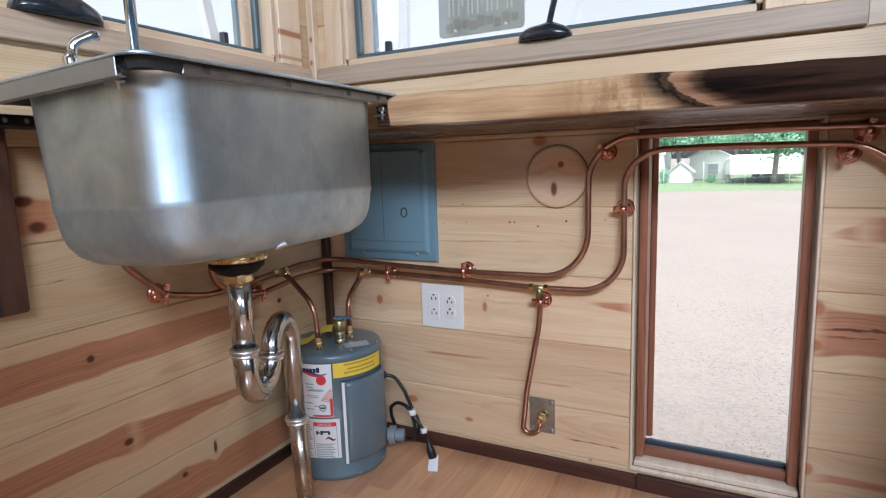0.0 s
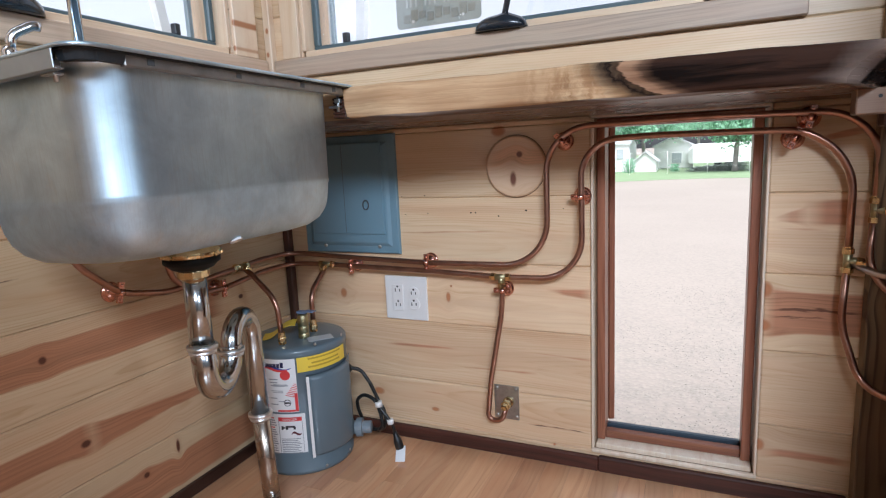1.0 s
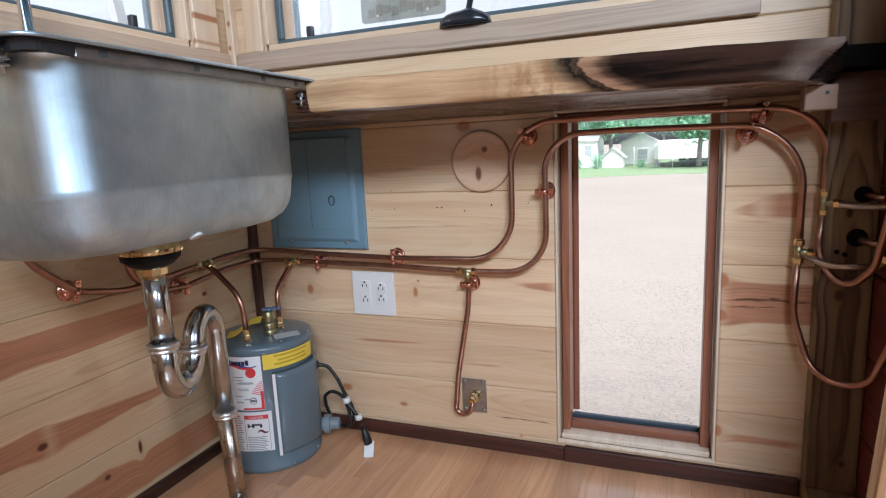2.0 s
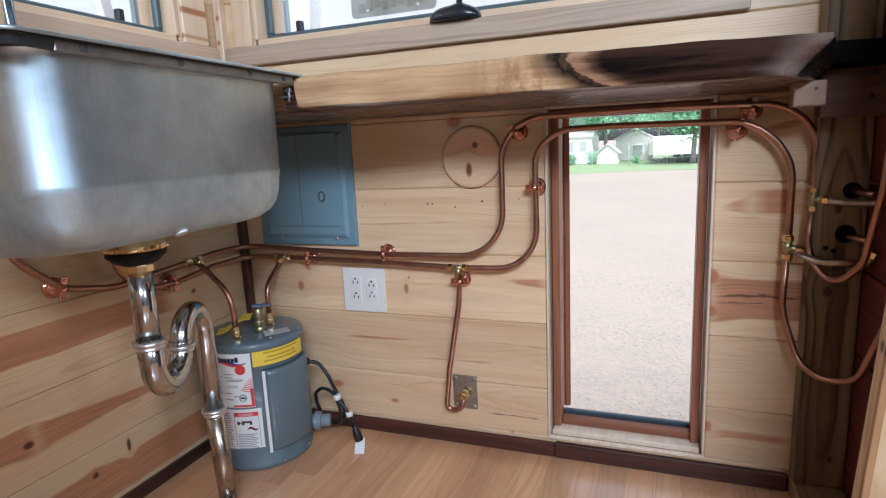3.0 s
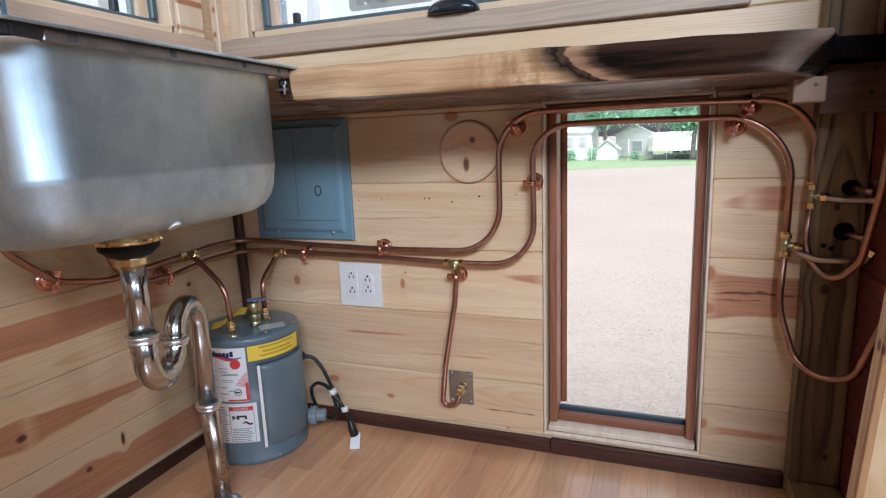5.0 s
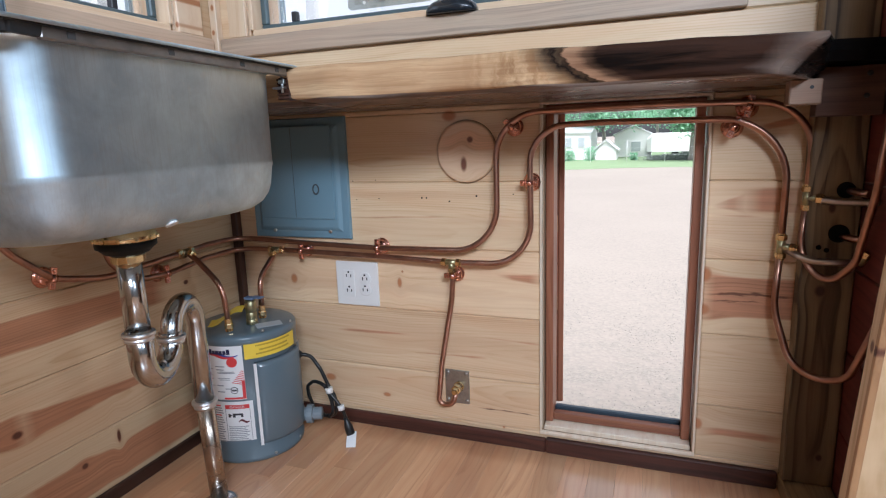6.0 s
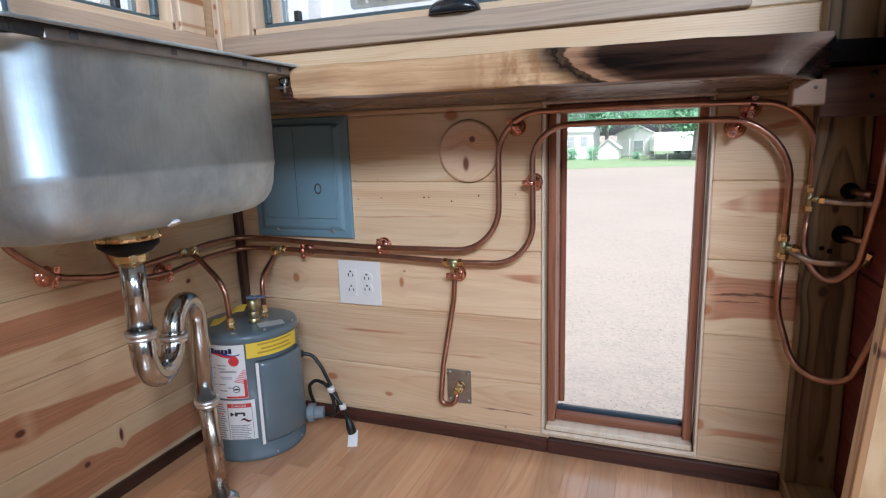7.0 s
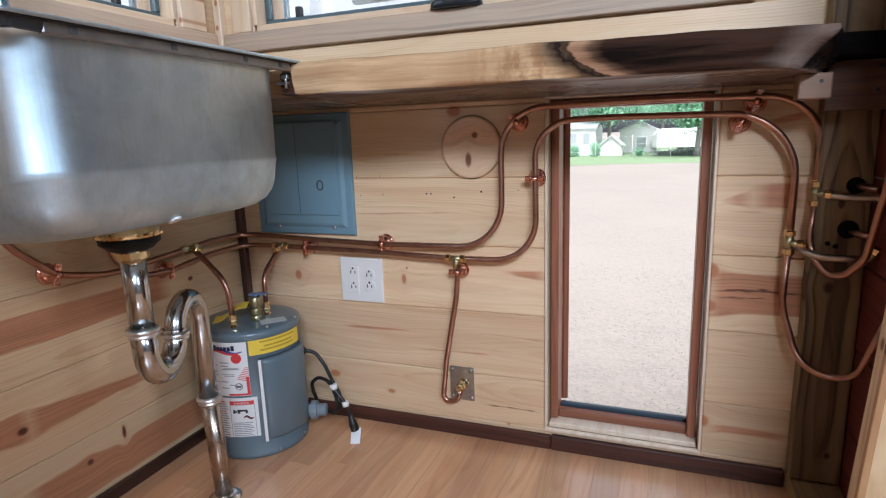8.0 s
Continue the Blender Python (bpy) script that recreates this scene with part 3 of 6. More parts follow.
# Warm colour for the added half wall, reflected in the sink's front face.
bounce_boards = plain("pale_bounce_boards", (0.84, 0.64, 0.47), 0.6, 0.2, 3, 0.1)
threshold_metal = plain("blue_black_threshold", (0.035, 0.055, 0.075), 0.35)


def gravel_material():
    g = Graph("pale_gravel")
    co = g.coords()
    v = g.n.new("ShaderNodeTexVoronoi")
    v.inputs["Scale"].default_value = 34.0
    g.l.new(co, v.inputs["Vector"])
    patch = g.noise(co, 0.35, 4.0, 0.6)
    stone = g.xyz(v.outputs["Color"])[0]
    col = g.mix(stone, (0.212, 0.180, 0.152), (0.235, 0.199, 0.166))
    col = g.mix(g.ramp(v.outputs["Distance"], [(0.50, 0.0), (0.85, 0.3)]), col, (0.13, 0.115, 0.10))
    col = g.mix(g.math("MULTIPLY", g.ramp(patch, [(0.40, 0.0), (0.65, 1.0)]), 0.5), col, (0.252, 0.214, 0.179))
    # bare patches of coarser grey stone near the house
    p = g.xyz(co)
    near = g.math("SUBTRACT", 1.0, g.math("MULTIPLY", g.math("SUBTRACT", p[1], 1.6), 0.45), clamp=True)
    bare = g.math("MULTIPLY", g.ramp(g.noise(co, 2.6, 5.0, 0.7), [(0.42, 0.0), (0.62, 1.0)]), near)
    grit = g.noise(co, 55.0, 3.0, 0.7)
    col = g.mix(g.math("MULTIPLY", bare, g.ramp(grit, [(0.46, 0.0), (0.60, 0.55)])), col, (0.10, 0.10, 0.088))
    g.bump(v.outputs["Distance"], 0.12, 0.01)
    return g.set(color=col, rough=0.9)


def leaf_material(name, a, b):
    g = Graph(name)
    geo = g.n.new("ShaderNodeNewGeometry")
    col = g.mix(geo.outputs["Random Per Island"], a, b)
    thin, mix = g.n.new("ShaderNodeBsdfTranslucent"), g.n.new("ShaderNodeMixShader")
    g.put(thin.inputs["Color"], col)
    mix.inputs[0].default_value = 0.5
    g.l.new(g.out.outputs[0], mix.inputs[1])
    g.l.new(thin.outputs[0], mix.inputs[2])
    g.l.new(mix.outputs[0], g.n["Material Output"].inputs["Surface"])
    return g.set(color=col, rough=0.6)


gravel = gravel_material()
grass = plain("lawn", (0.17, 0.235, 0.12), 0.8, 0.5, 3, 0.4)
# Leaf greens paled to stand in for haze and glare.
leaves = leaf_material("hazed_green_leaves", (0.22, 0.42, 0.26), (0.36, 0.60, 0.42))
hedge_leaves = leaf_material("hedge_leaves", (0.26, 0.29, 0.26), (0.40, 0.43, 0.39))
speck = leaf_material("grey_green_specks", (0.10, 0.105, 0.09), (0.22, 0.21, 0.185))
# Trunk, roof and pane tones raised for the same haze.
trunk_bark = plain("tree_bark", (0.30, 0.27, 0.25), 0.85, 0.5, 12, 0.5)
siding = plain("white_siding", (0.88, 0.86, 0.85), 0.6, 0.1, 2, 0.05)
roof_grey = plain("grey_shingles", (0.60, 0.60, 0.60), 0.8, 0.2, 6, 0.2)
hazed_glass = plain("hazed_far_window", (0.46, 0.49, 0.51), 0.15)

# ---- the room ----
ROOM_X, ROOM_Y, ROOM_Z = 3.1, -2.95, 2.3
DOOR = (0.852, 1.186, 0.052, 0.815)
WIN_B = (0.118, 1.06, 1.035, 1.72)
WIN_L = (-0.98, -0.155, 1.035, 1.72)


def grown(o, by=0.0125):
    """The rough opening round a window's liner."""
    return o[0] - by, o[1] + by, o[2] - by - 0.004, o[3] + by


def wall_with_holes(name, plane, lo, hi, z0, z1, depth0, depth1, holes, material, label):
    """A thick wall with openings. plane 'y': lo..hi runs along x; plane 'x': along y."""
    bm = bmesh.new()
    us = sorted({lo, hi, *[v for h in holes for v in h[:2]]})
    zs = sorted({z0, z1, *[v for h in holes for v in h[2:]]})
    for u0, u1 in zip(us, us[1:]):
        for a, b in zip(zs, zs[1:]):
            if any(h[0] <= (u0 + u1) / 2 <= h[1] and h[2] <= (a + b) / 2 <= h[3] for h in holes):
                continue
            if plane == "y":
                box(bm, u0, u1, depth0, depth1, a, b)
            else:
                box(bm, depth0, depth1, u0, u1, a, b)
    return solid(name, bm, material, label, "wall", kind="structure")


wall_back = wall_with_holes("wall_back", "y", -0.14, ROOM_X + 0.14, 0, ROOM_Z, 0.014, 0.125, [DOOR, grown(WIN_B)], sheathing,
                            "wall clad with horizontal knotty pine boards")
wall_left = wall_with_holes("wall_left", "x", ROOM_Y - 0.14, 0.0, 0, ROOM_Z, -0.125, -0.014, [grown(WIN_L)], sheathing,
                            "wall clad with horizontal pine boards streaked red")
wall_right = wall_with_holes("wall_right", "x", ROOM_Y - 0.14, 0.0, 0, ROOM_Z, ROOM_X, ROOM_X + 0.12, [(-1.70, -1.20, 1.25, 1.99)], plaster,
                             "plain wooden wall with a small high opening added for light")
wall_front = wall_with_holes("wall_front", "y", 0.0, ROOM_X, 0, ROOM_Z, ROOM_Y - 0.12, ROOM_Y, [(1.35, 2.75, 1.74, 2.26)], plaster,
                             "plain wooden wall with a wide high opening added for light")
# Half wall added out of view to shade the side wall from the lamp.
wall_light_block = wall_with_holes("wall_light_block", "y", 0.0, 0.88, 0, 1.06, -1.60, -1.52, [], bounce_boards,
                            "unseen half-height wall added to shade the side wall")
bm = bmesh.new()
box(bm, -0.14, ROOM_X + 0.14, ROOM_Y - 0.14, 0.14, ROOM_Z, ROOM_Z + 0.1)
solid("ceiling", bm, plaster, "plain wooden ceiling of the small house", "ceiling", kind="structure")
bm = bmesh.new()
box(bm, -0.14, ROOM_X + 0.14, ROOM_Y - 0.14, 0.13, -0.12, -0.014)
floor = solid("floor", bm, sheathing, "warm brown wooden strip floor", "floor", kind="structure")

# baseboards
bm = bmesh.new()
box(bm, 0.015, 0.8618, -0.015, -0.001, 0.0, 0.035, 0.003)
solid("baseboard", bm, walnut_trim, "dark walnut baseboard strip along the back wall", "baseboard", kind="structure")
bm = bmesh.new()
box(bm, 0.862, 1.347, -0.016, -0.001, 0.0, 0.038, 0.003)
solid("baseboard", bm, walnut_trim, "dark walnut baseboard strip under the small door", "baseboard", kind="structure")
bm = bmesh.new()
box(bm, 0.001, 0.015, ROOM_Y, -0.002, 0.0, 0.030, 0.003)
solid("baseboard", bm, walnut_trim_y, "dark walnut baseboard strip along the side wall", "baseboard", kind="structure")
bm = bmesh.new()
box(bm, 0.001, 0.022, -0.022, -0.001, 0.036, 0.86, 0.003)
solid("trim", bm, walnut_upright, "dark walnut corner strip where the walls meet", "trim", kind="structure")


# small service door opening: pale liner, brown stop frame, threshold
def service_door_frame():
    x0, x1, z0, z1 = DOOR
    t = thing("door_frame", (x0, 0, z0), "pale pine and brown cedar frame round an open service door", "door frame", kind="structure")
    for name, b in (("liner", (x0 - 0.006, x0 - 0.0015, -0.006, 0.124, z0, z1)), ("liner", (x1 - 0.004, x1 + 0.001, -0.006, 0.124, z0, z1)),
                    ("liner", (x0 - 0.006, x1 + 0.001, -0.006, 0.124, z1, z1 + 0.006))):
        bm = bmesh.new()
        box(bm, *b, 0.0015)
        part(name, bm, daylit_liner, t, "thin pale pine liner")
    bm = bmesh.new()
    box(bm, x0 - 0.006, x1 + 0.001, -0.008, 0.0005, z0 - 0.008, z0 + 0.0005, 0.0012)
    part("liner", bm, daylit_liner, t, "thin pale pine liner")
    bm = bmesh.new()
    box(bm, x0 + 0.0015, x1 - 0.007, 0.0125, 0.088, z0 - 0.006, z0 + 0.006, 0.0015)
    part("sill", bm, daylit_liner, t, "pale pine sill board")
    f0, f1 = 0.032, 0.085
    for b in ((x0 + 0.001, x0 + 0.019, f0, f1, z0 + 0.007, z1 - 0.001), (x1 - 0.026, x1 - 0.008, f0, f1, z0 + 0.007, z1 - 0.001)):
        bm = bmesh.new()
        box(bm, *b, 0.002)
        part("stop", bm, cedar_upright, t, "brown cedar door stop")
    bm = bmesh.new()
    box(bm, x0 + 0.019, x1 - 0.026, f0, f1, z1 - 0.020, z1 - 0.001, 0.002)
    part("stop", bm, cedar, t)
    bm = bmesh.new()
    box(bm, x0 + 0.019, x1 - 0.026, 0.044, 0.066, z0 + 0.007, z0 + 0.026, 0.002)
    part("stop", bm, cedar_flat, t, "brown cedar bottom stop")
    bm = bmesh.new()
    box(bm, x0 + 0.019, x1 - 0.026, 0.068, 0.084, z0 + 0.007, z0 + 0.034, 0.003)
    part("weatherstrip", bm, threshold_metal, t, "blue-black metal weather strip")
    return t


def service_door():
    """Stands wide open outside, swung on its left edge."""
    h = Vector((DOOR[0] + 0.013, 0.140, 0.06))
    d = thing("service_door", h, "small red cedar plank door standing wide open outside", "door")
    turn = Matrix.Rotation(radians(118), 4, "Z")
    w, hgt = 0.315, 0.745

    def put(name, b, mat, lab=""):
        bm = bmesh.new()
        box(bm, *b, 0.002)
        bm.transform(Matrix.Translation(h) @ turn)
        return part(name, bm, mat, d, lab)

    n = 6
    for i in range(n):
        put("plank", (0, w, 0, 0.018, i * hgt / n + 0.001, (i + 1) * hgt / n - 0.001), cedar)
    put("batten", (0.0, 0.035, -0.016, -0.001, 0, hgt), cedar_upright, "upright cedar batten")
    put("batten", (w - 0.035, w, -0.016, -0.001, 0, hgt), cedar_upright)
    put("hinge", (0.0, 0.04, 0.0185, 0.022, 0.10, 0.17), zinc, "zinc hinge")
    put("hinge", (0.0, 0.04, 0.0185, 0.022, 0.52, 0.59), zinc)
    return d


service_door_frame()
service_door()


# windows
def casement(name, plane, opening, label):
    """A window in a wall: jamb liner, casing, dark sash frame, glass."""
    u0, u1, z0, z1 = opening

    def bx(bm, a, b, d0, d1, c, e, bev=0.002):
        if plane == "y":
            return box(bm, a, b, d0, d1, c, e, bev)
        return box(bm, -d1, -d0, a, b, c, e, bev)

    at = (u0, 0, z0) if plane == "y" else (0, u0, z0)
    w = thing(name, at, label, "window", kind="structure")
    flat, up = (pine_trim, pine_upright) if plane == "y" else (pine_trim_y, pine_upright)
    bm = bmesh.new()
    bx(bm, u0 - 0.002, u1 + 0.002, -0.002, 0.120, z0 - 0.016, z0)
    part("window_sill", bm, flat, w, "pale pine sill liner")
    for a, b in ((u0 - 0.012, u0), (u1, u1 + 0.012)):
        bm = bmesh.new()
        bx(bm, a, b, -0.002, 0.120, z0, z1)
        part("jamb", bm, up, w)
    e = 0.017
    for k, (a, b, c, d) in enumerate(((u0, u1, z0, z0 + e), (u0, u1, z1 - e, z1), (u0, u0 + e, z0 + e, z1 - e), (u1 - e, u1, z0 + e, z1 - e))):
        bm = bmesh.new()
        bx(bm, a, b, 0.034, 0.050, c, d, 0.003)
        part("window_frame", bm, window_dark, w, "slate blue metal window frame")
    near = u0 if plane == "y" else u1
    s = 1 if plane == "y" else -1
    for lo, hi, d, mat, lab in ((0.030, 0.041, 0.075, sash_grey, "grey edge of the opened sash"), (0.018, 0.030, 0.085, vinyl, "pale inner edge of the opened sash")):
        bm = bmesh.new()
        a, b = sorted((near + s * lo, near + s * hi))
        bx(bm, a, b, d, d + 0.012, z0 + 0.006, z1 - 0.02, 0.001)
        part("sash", bm, mat, w, lab)
    bm = bmesh.new()
    bx(bm, u0 + e, u1 - e, 0.060, 0.064, z0 + e * 0.4, z1 - e, 0.0)
    p = part("pane", bm, clear_glass, w, "clear glass pane")
    p.visible_shadow = False
    return w


window_1 = casement("window_1", "y", WIN_B, "open slate-framed window above the walnut counter")
window_2 = casement("window_2", "x", WIN_L, "open slate-framed window above the steel sink")

# casings round the windows
bm = bmesh.new()
box(bm, 0.024, 1.235, -0.016, -0.001, 0.972, 1.018, 0.002)
solid("trim", bm, grey_sill, "greyish pine casing board below the window", "trim", kind="structure")
bm = bmesh.new()
box(bm, 0.001, 0.016, -1.20, -0.030, 0.972, 1.018, 0.002)
solid("trim", bm, wood("grey_pine_side", (0.66, 0.50, 0.36), (0.44, 0.32, 0.225), "y", "z", 110, 0.5, 0.1, 0.4), "greyish pine casing board below the side window", "trim", kind="structure")
for b in ((0.052, 0.106, -0.014, -0.001), (1.075, 1.14, -0.014, -0.001)):
    bm = bmesh.new()
    box(bm, *b, 1.0185, 1.85, 0.002)
    solid("trim", bm, pine_upright, "pale pine upright casing beside the window", "trim", kind="structure")
bm = bmesh.new()
box(bm, 0.001, 0.014, -0.142, -0.062, 1.0185, 1.85, 0.002)
solid("trim", bm, pine_upright, "pale pine upright casing beside the side window", "trim", kind="structure")
bm = bmesh.new()
box(bm, 0.001, 0.022, -0.022, -0.001, 0.886, 2.28, 0.002)
solid("trim", bm, pine_upright, "pale pine corner strip above the counter", "trim", kind="structure")


# ---- counter slab ----
def slab():
    top, bottom, x0, x1 = 0.884, 0.827, 0.452, 1.345
    loops = []
    n = 90
    for i in range(n + 1):
        x = x0 + (x1 - x0) * i / n
        y = -0.350 + 0.085 * (max(x - 0.47, 0.0) / 0.84) ** 1.3 + 0.006 * math.sin(x * 21) + 0.003 * math.sin(x * 53 + 1)
        if 0.70 < x < 0.99:
            y += 0.012 * math.sin((x - 0.70) / 0.29 * math.pi * 2)
        cut_top, cut_low = max(0.0, x - 1.314) * 3.4, max(0.0, x - 1.215) ** 2 * 11.0
        low = bottom + 0.004 * math.sin(x * 17 + 0.6)
        lip = 0.007 + 0.004 * math.sin(x * 19 + 0.8)
        loops.append([Vector(p) for p in ((x, -0.002, top), (x, y + 0.006 + cut_top, top), (x, y + 0.001 + cut_top, top - 0.004), (x, y + cut_top * 0.75 + cut_low * 0.25, top - 0.016),
                                          (x, y + 0.002 + cut_low * 0.7, bottom + 0.022), (x, y + 0.006 + cut_low, low + 0.008), (x, y + lip + cut_low, low), (x, y + lip + 0.03 + cut_low, bottom - 0.001), (x, -0.002, 0.8195))])
    # crisp sawn ends
    loops.insert(1, [p + Vector((0.0008, 0, 0)) for p in loops[0]])
    loops.insert(-1, [p - Vector((0.0008, 0, 0)) for p in loops[-1]])
    bm = rings(bmesh.new(), loops, True, True)
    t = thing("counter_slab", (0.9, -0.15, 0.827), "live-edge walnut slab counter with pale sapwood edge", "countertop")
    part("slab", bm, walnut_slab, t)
    # Black piece that fills the shadowed void beyond the cut end.
    b = bmesh.new()
    n = 18
    loops = []
    for i in range(n + 1):
        x = 1.306 + 0.150 * i / n
        y = -0.160 + 0.25 * (x - 1.30) + 0.002 * math.sin(x * 40)
        loops.append([Vector(p) for p in ((x, -0.045, 0.8835), (x, y, 0.8835), (x, y - 0.004, 0.866), (x, y + 0.004, 0.850), (x, -0.045, 0.848))])
    part("void_fill", rings(b, loops, True, False), bark, t, "black fill for the shadowed gap at the slab's end")
    b = bmesh.new()
    box(b, 0.003, 0.4515, -0.304, -0.002, 0.8205, 0.8835, 0.003)
    part("back_slab", b, walnut_slab, t, "dark slab running behind the sink")
    b = bmesh.new()
    box(b, 0.424, 0.4510, -0.3440, -0.305, 0.829, 0.868, 0.002)
    for k in range(6):
        z = 0.8295 + k * 0.0065
        box(b, 0.4235, 0.4515, -0.3465 - 0.001 * (k % 2), -0.306, z, z + 0.0042, 0.0012)
    part("end_block", b, walnut_upright, t, "grooved end-grain block under the sink rim")
    return t


slab()


# ---- sink ----
SINK_TURN = Matrix.Translation((0.465, 0, 0.886)) @ Matrix.Rotation(radians(2.2), 4, "Y").inverted() @ Matrix.Translation((-0.465, 0, -0.886))


def sink():
    rx0, rx1, ry0, ry1, zt = 0.035, 0.465, -0.868, -0.315, 0.888
    lip = 0.005
    bx0, bx1, by0, by1, zb = 0.150, 0.442, -0.838, -0.354, 0.634
    s = thing("kitchen_sink", (0.25, -0.59, 0.65), "brushed stainless steel drop-in sink seen from below", "sink")

    def ring(grow, z, r, drop=0.0):
        return rounded_loop(bx0 + grow, bx1 - grow, by0 + grow, by1 - grow, r, z)

    def bowl(th):
        out = []
        prof = [(0.0, zt - 0.002), (0.003, zt - 0.020), (0.007, 0.722), (0.0064, 0.716), (0.0080, 0.711), (0.011, zb + 0.048), (0.015, zb + 0.032), (0.023, zb + 0.017), (0.036, zb + 0.006), (0.054, zb + 0.001), (0.08, zb - 0.001)]
        for g, z in prof:
            out.append(ring(g + th, z + th, 0.060 + g * 0.25))
        out.append(rounded_loop(0.27, 0.33, -0.63, -0.57, 0.028, zb - 0.004 + th))
        return out

    outer = bowl(0.0)
    inner = bowl(0.0015)
    rim = [rounded_loop(rx0, rx1, ry0, ry1, 0.030, zt - lip), rounded_loop(rx0, rx1, ry0, ry1, 0.030, zt - 0.001),
           rounded_loop(rx0 + 0.002, rx1 - 0.002, ry0 + 0.002, ry1 - 0.002, 0.029, zt)]
    under = [rounded_loop(rx0 + 0.002, rx1 - 0.002, ry0 + 0.002, ry1 - 0.002, 0.029, zt - lip),
             rounded_loop(rx0 + 0.003, rx1 - 0.003, ry0 + 0.003, ry1 - 0.003, 0.029, zt - 0.0025)]
    loops = inner[::-1] + rim[::-1] + under + outer
    bm = rings(bmesh.new(), loops, True, True)
    bm.transform(SINK_TURN)
    part("bowl", bm, steel, s)
    # Dark band set where only shade lies under the rim.
    o, i = (rx0 + 0.006, rx1 - 0.0035, ry0 + 0.006, ry1 - 0.006, 0.027), (bx0 - 0.002, bx1 + 0.002, by0 - 0.002, by1 + 0.002, 0.062)
    bm = rings(bmesh.new(), [rounded_loop(*o, zt - 0.0062), rounded_loop(*o, zt - 0.0035), rounded_loop(*i, zt - 0.0035), rounded_loop(*i, zt - 0.0062), rounded_loop(*o, zt - 0.0062)], False, False)
    bm.transform(SINK_TURN)
    part("rim_shade_strip", bm, rim_shade, s, "dark strip coloured for the shade under the rim")
    # folded apron along the short front rim
    bm = bmesh.new()
    box(bm, rx0 + 0.012, rx1 - 0.034, ry0 + 0.0005, ry0 + 0.0025, zt - 0.026, zt - 0.0045, 0.0008)
    box(bm, rx0 + 0.012, rx1 - 0.034, ry0 + 0.0027, ry0 + 0.0120, zt - 0.026, zt - 0.0240, 0.0008)
    bm.transform(SINK_TURN)
    part("apron", bm, apron_steel, s, "folded grey steel apron under the rim")
    # clip rail under the long rim, with slots
    for y0, y1 in ((-0.80, -0.355),):
        bm = bmesh.new()
        box(bm, 0.4445, 0.4545, y0, y1, zt - 0.019, zt - 0.004, 0.0015)
        bm.transform(SINK_TURN)
        rail = part("clip_rail", bm, dull_steel, s, "folded steel clip rail")
        for y in (-0.765, -0.62, -0.475, -0.385):
            bm = bmesh.new()
            box(bm, 0.4538, 0.4552, y - 0.005, y + 0.005, zt - 0.015, zt - 0.007)
            bm.transform(SINK_TURN)
            part("slot", bm, slot_grey, rail, "dark slot")
    # rounded fold under the rim's free corner, coloured dark for its shade
    outline = rounded_loop(rx0 + 0.010, rx1 - 0.007, ry0 + 0.008, ry1 - 0.010, 0.026, zt)
    turn = [q for q in outline if q[0] > 0.425 and q[1] < -0.80]
    turn.sort(key=lambda q: q[1] - q[0])
    turn = [Vector((0.425, ry0 + 0.008, zt))] + turn + [Vector((rx1 - 0.007, -0.80, zt))]
    mid = Vector((0.405, -0.800, zt))
    loops = []
    for q in turn:
        inward = (mid - Vector(q)).normalized() * 0.014
        top, low = Vector((q[0], q[1], zt - 0.0062)), Vector((q[0], q[1], zt - 0.0165)) + inward * 0.35
        loops.append([top, low, low + inward * 0.65, top + inward])
    bm = rings(bmesh.new(), loops, True, False)
    bm.transform(SINK_TURN)
    part("corner_fold", bm, rim_shade, s, "rounded fold coloured dark for the shade under the rim")
    for p in ((0.408, -0.851, 0.862), (0.440, -0.352, 0.852)):
        bm = bmesh.new()
        rod(bm, (p[0], p[1], p[2] - 0.012), (p[0], p[1], p[2] + 0.016), 0.0028, 10)
        box(bm, p[0] - 0.018, p[0] + 0.006, p[1] - 0.006, p[1] + 0.006, p[2] - 0.005, p[2] - 0.001, 0.001)
        box(bm, p[0] - 0.006, p[0] + 0.006, p[1] - 0.004, p[1] + 0.004, p[2] + 0.004, p[2] + 0.012, 0.001)
        part("mounting_clip", bm, clip_steel, s, "bright steel mounting clip")
    bm = bmesh.new()
    lathe(bm, (0.4125, -0.6165, 0.6390), Vector((0.42, 0, -0.91)), [(0, 0.0095), (0.0042, 0.0095)], 20)
    part("sticker", bm, paper, s, "small white round sticker")
    # strainer under the bowl
    cx, cy = 0.300, -0.603
    bm = bmesh.new()
    lathe(bm, (cx, cy, 0.606), (0, 0, 1), [(0, 0.044), (0.002, 0.047), (0.010, 0.047), (0.012, 0.045), (0.024, 0.040)], 36)
    nut = part("lock_nut", bm, brass, s, "brass lock nut")
    for k in range(12):
        a = radians(30 * k + 8)
        q = Vector((cx + 0.0465 * math.cos(a), cy + 0.0465 * math.sin(a), 0.611))
        bm = bmesh.new()
        lathe(bm, q, (math.cos(a), math.sin(a), 0), [(0, 0.0042), (0.0022, 0.0040), (0.0030, 0.0025)], 8, False)
        part("lug", bm, brass, nut)
    bm = bmesh.new()
    lathe(bm, (cx, cy, 0.584), (0, 0, 1), [(0, 0.025), (0.003, 0.033), (0.010, 0.040), (0.013, 0.0445), (0.0225, 0.0450)], 36)
    part("gasket", bm, rubber, s, "black rubber drain cup")
    bm = bmesh.new()
    lathe(bm, (cx, cy, 0.570), (0, 0, 1), [(0, 0.0225), (0.002, 0.0255), (0.012, 0.0255), (0.0145, 0.0245)], 12, False)
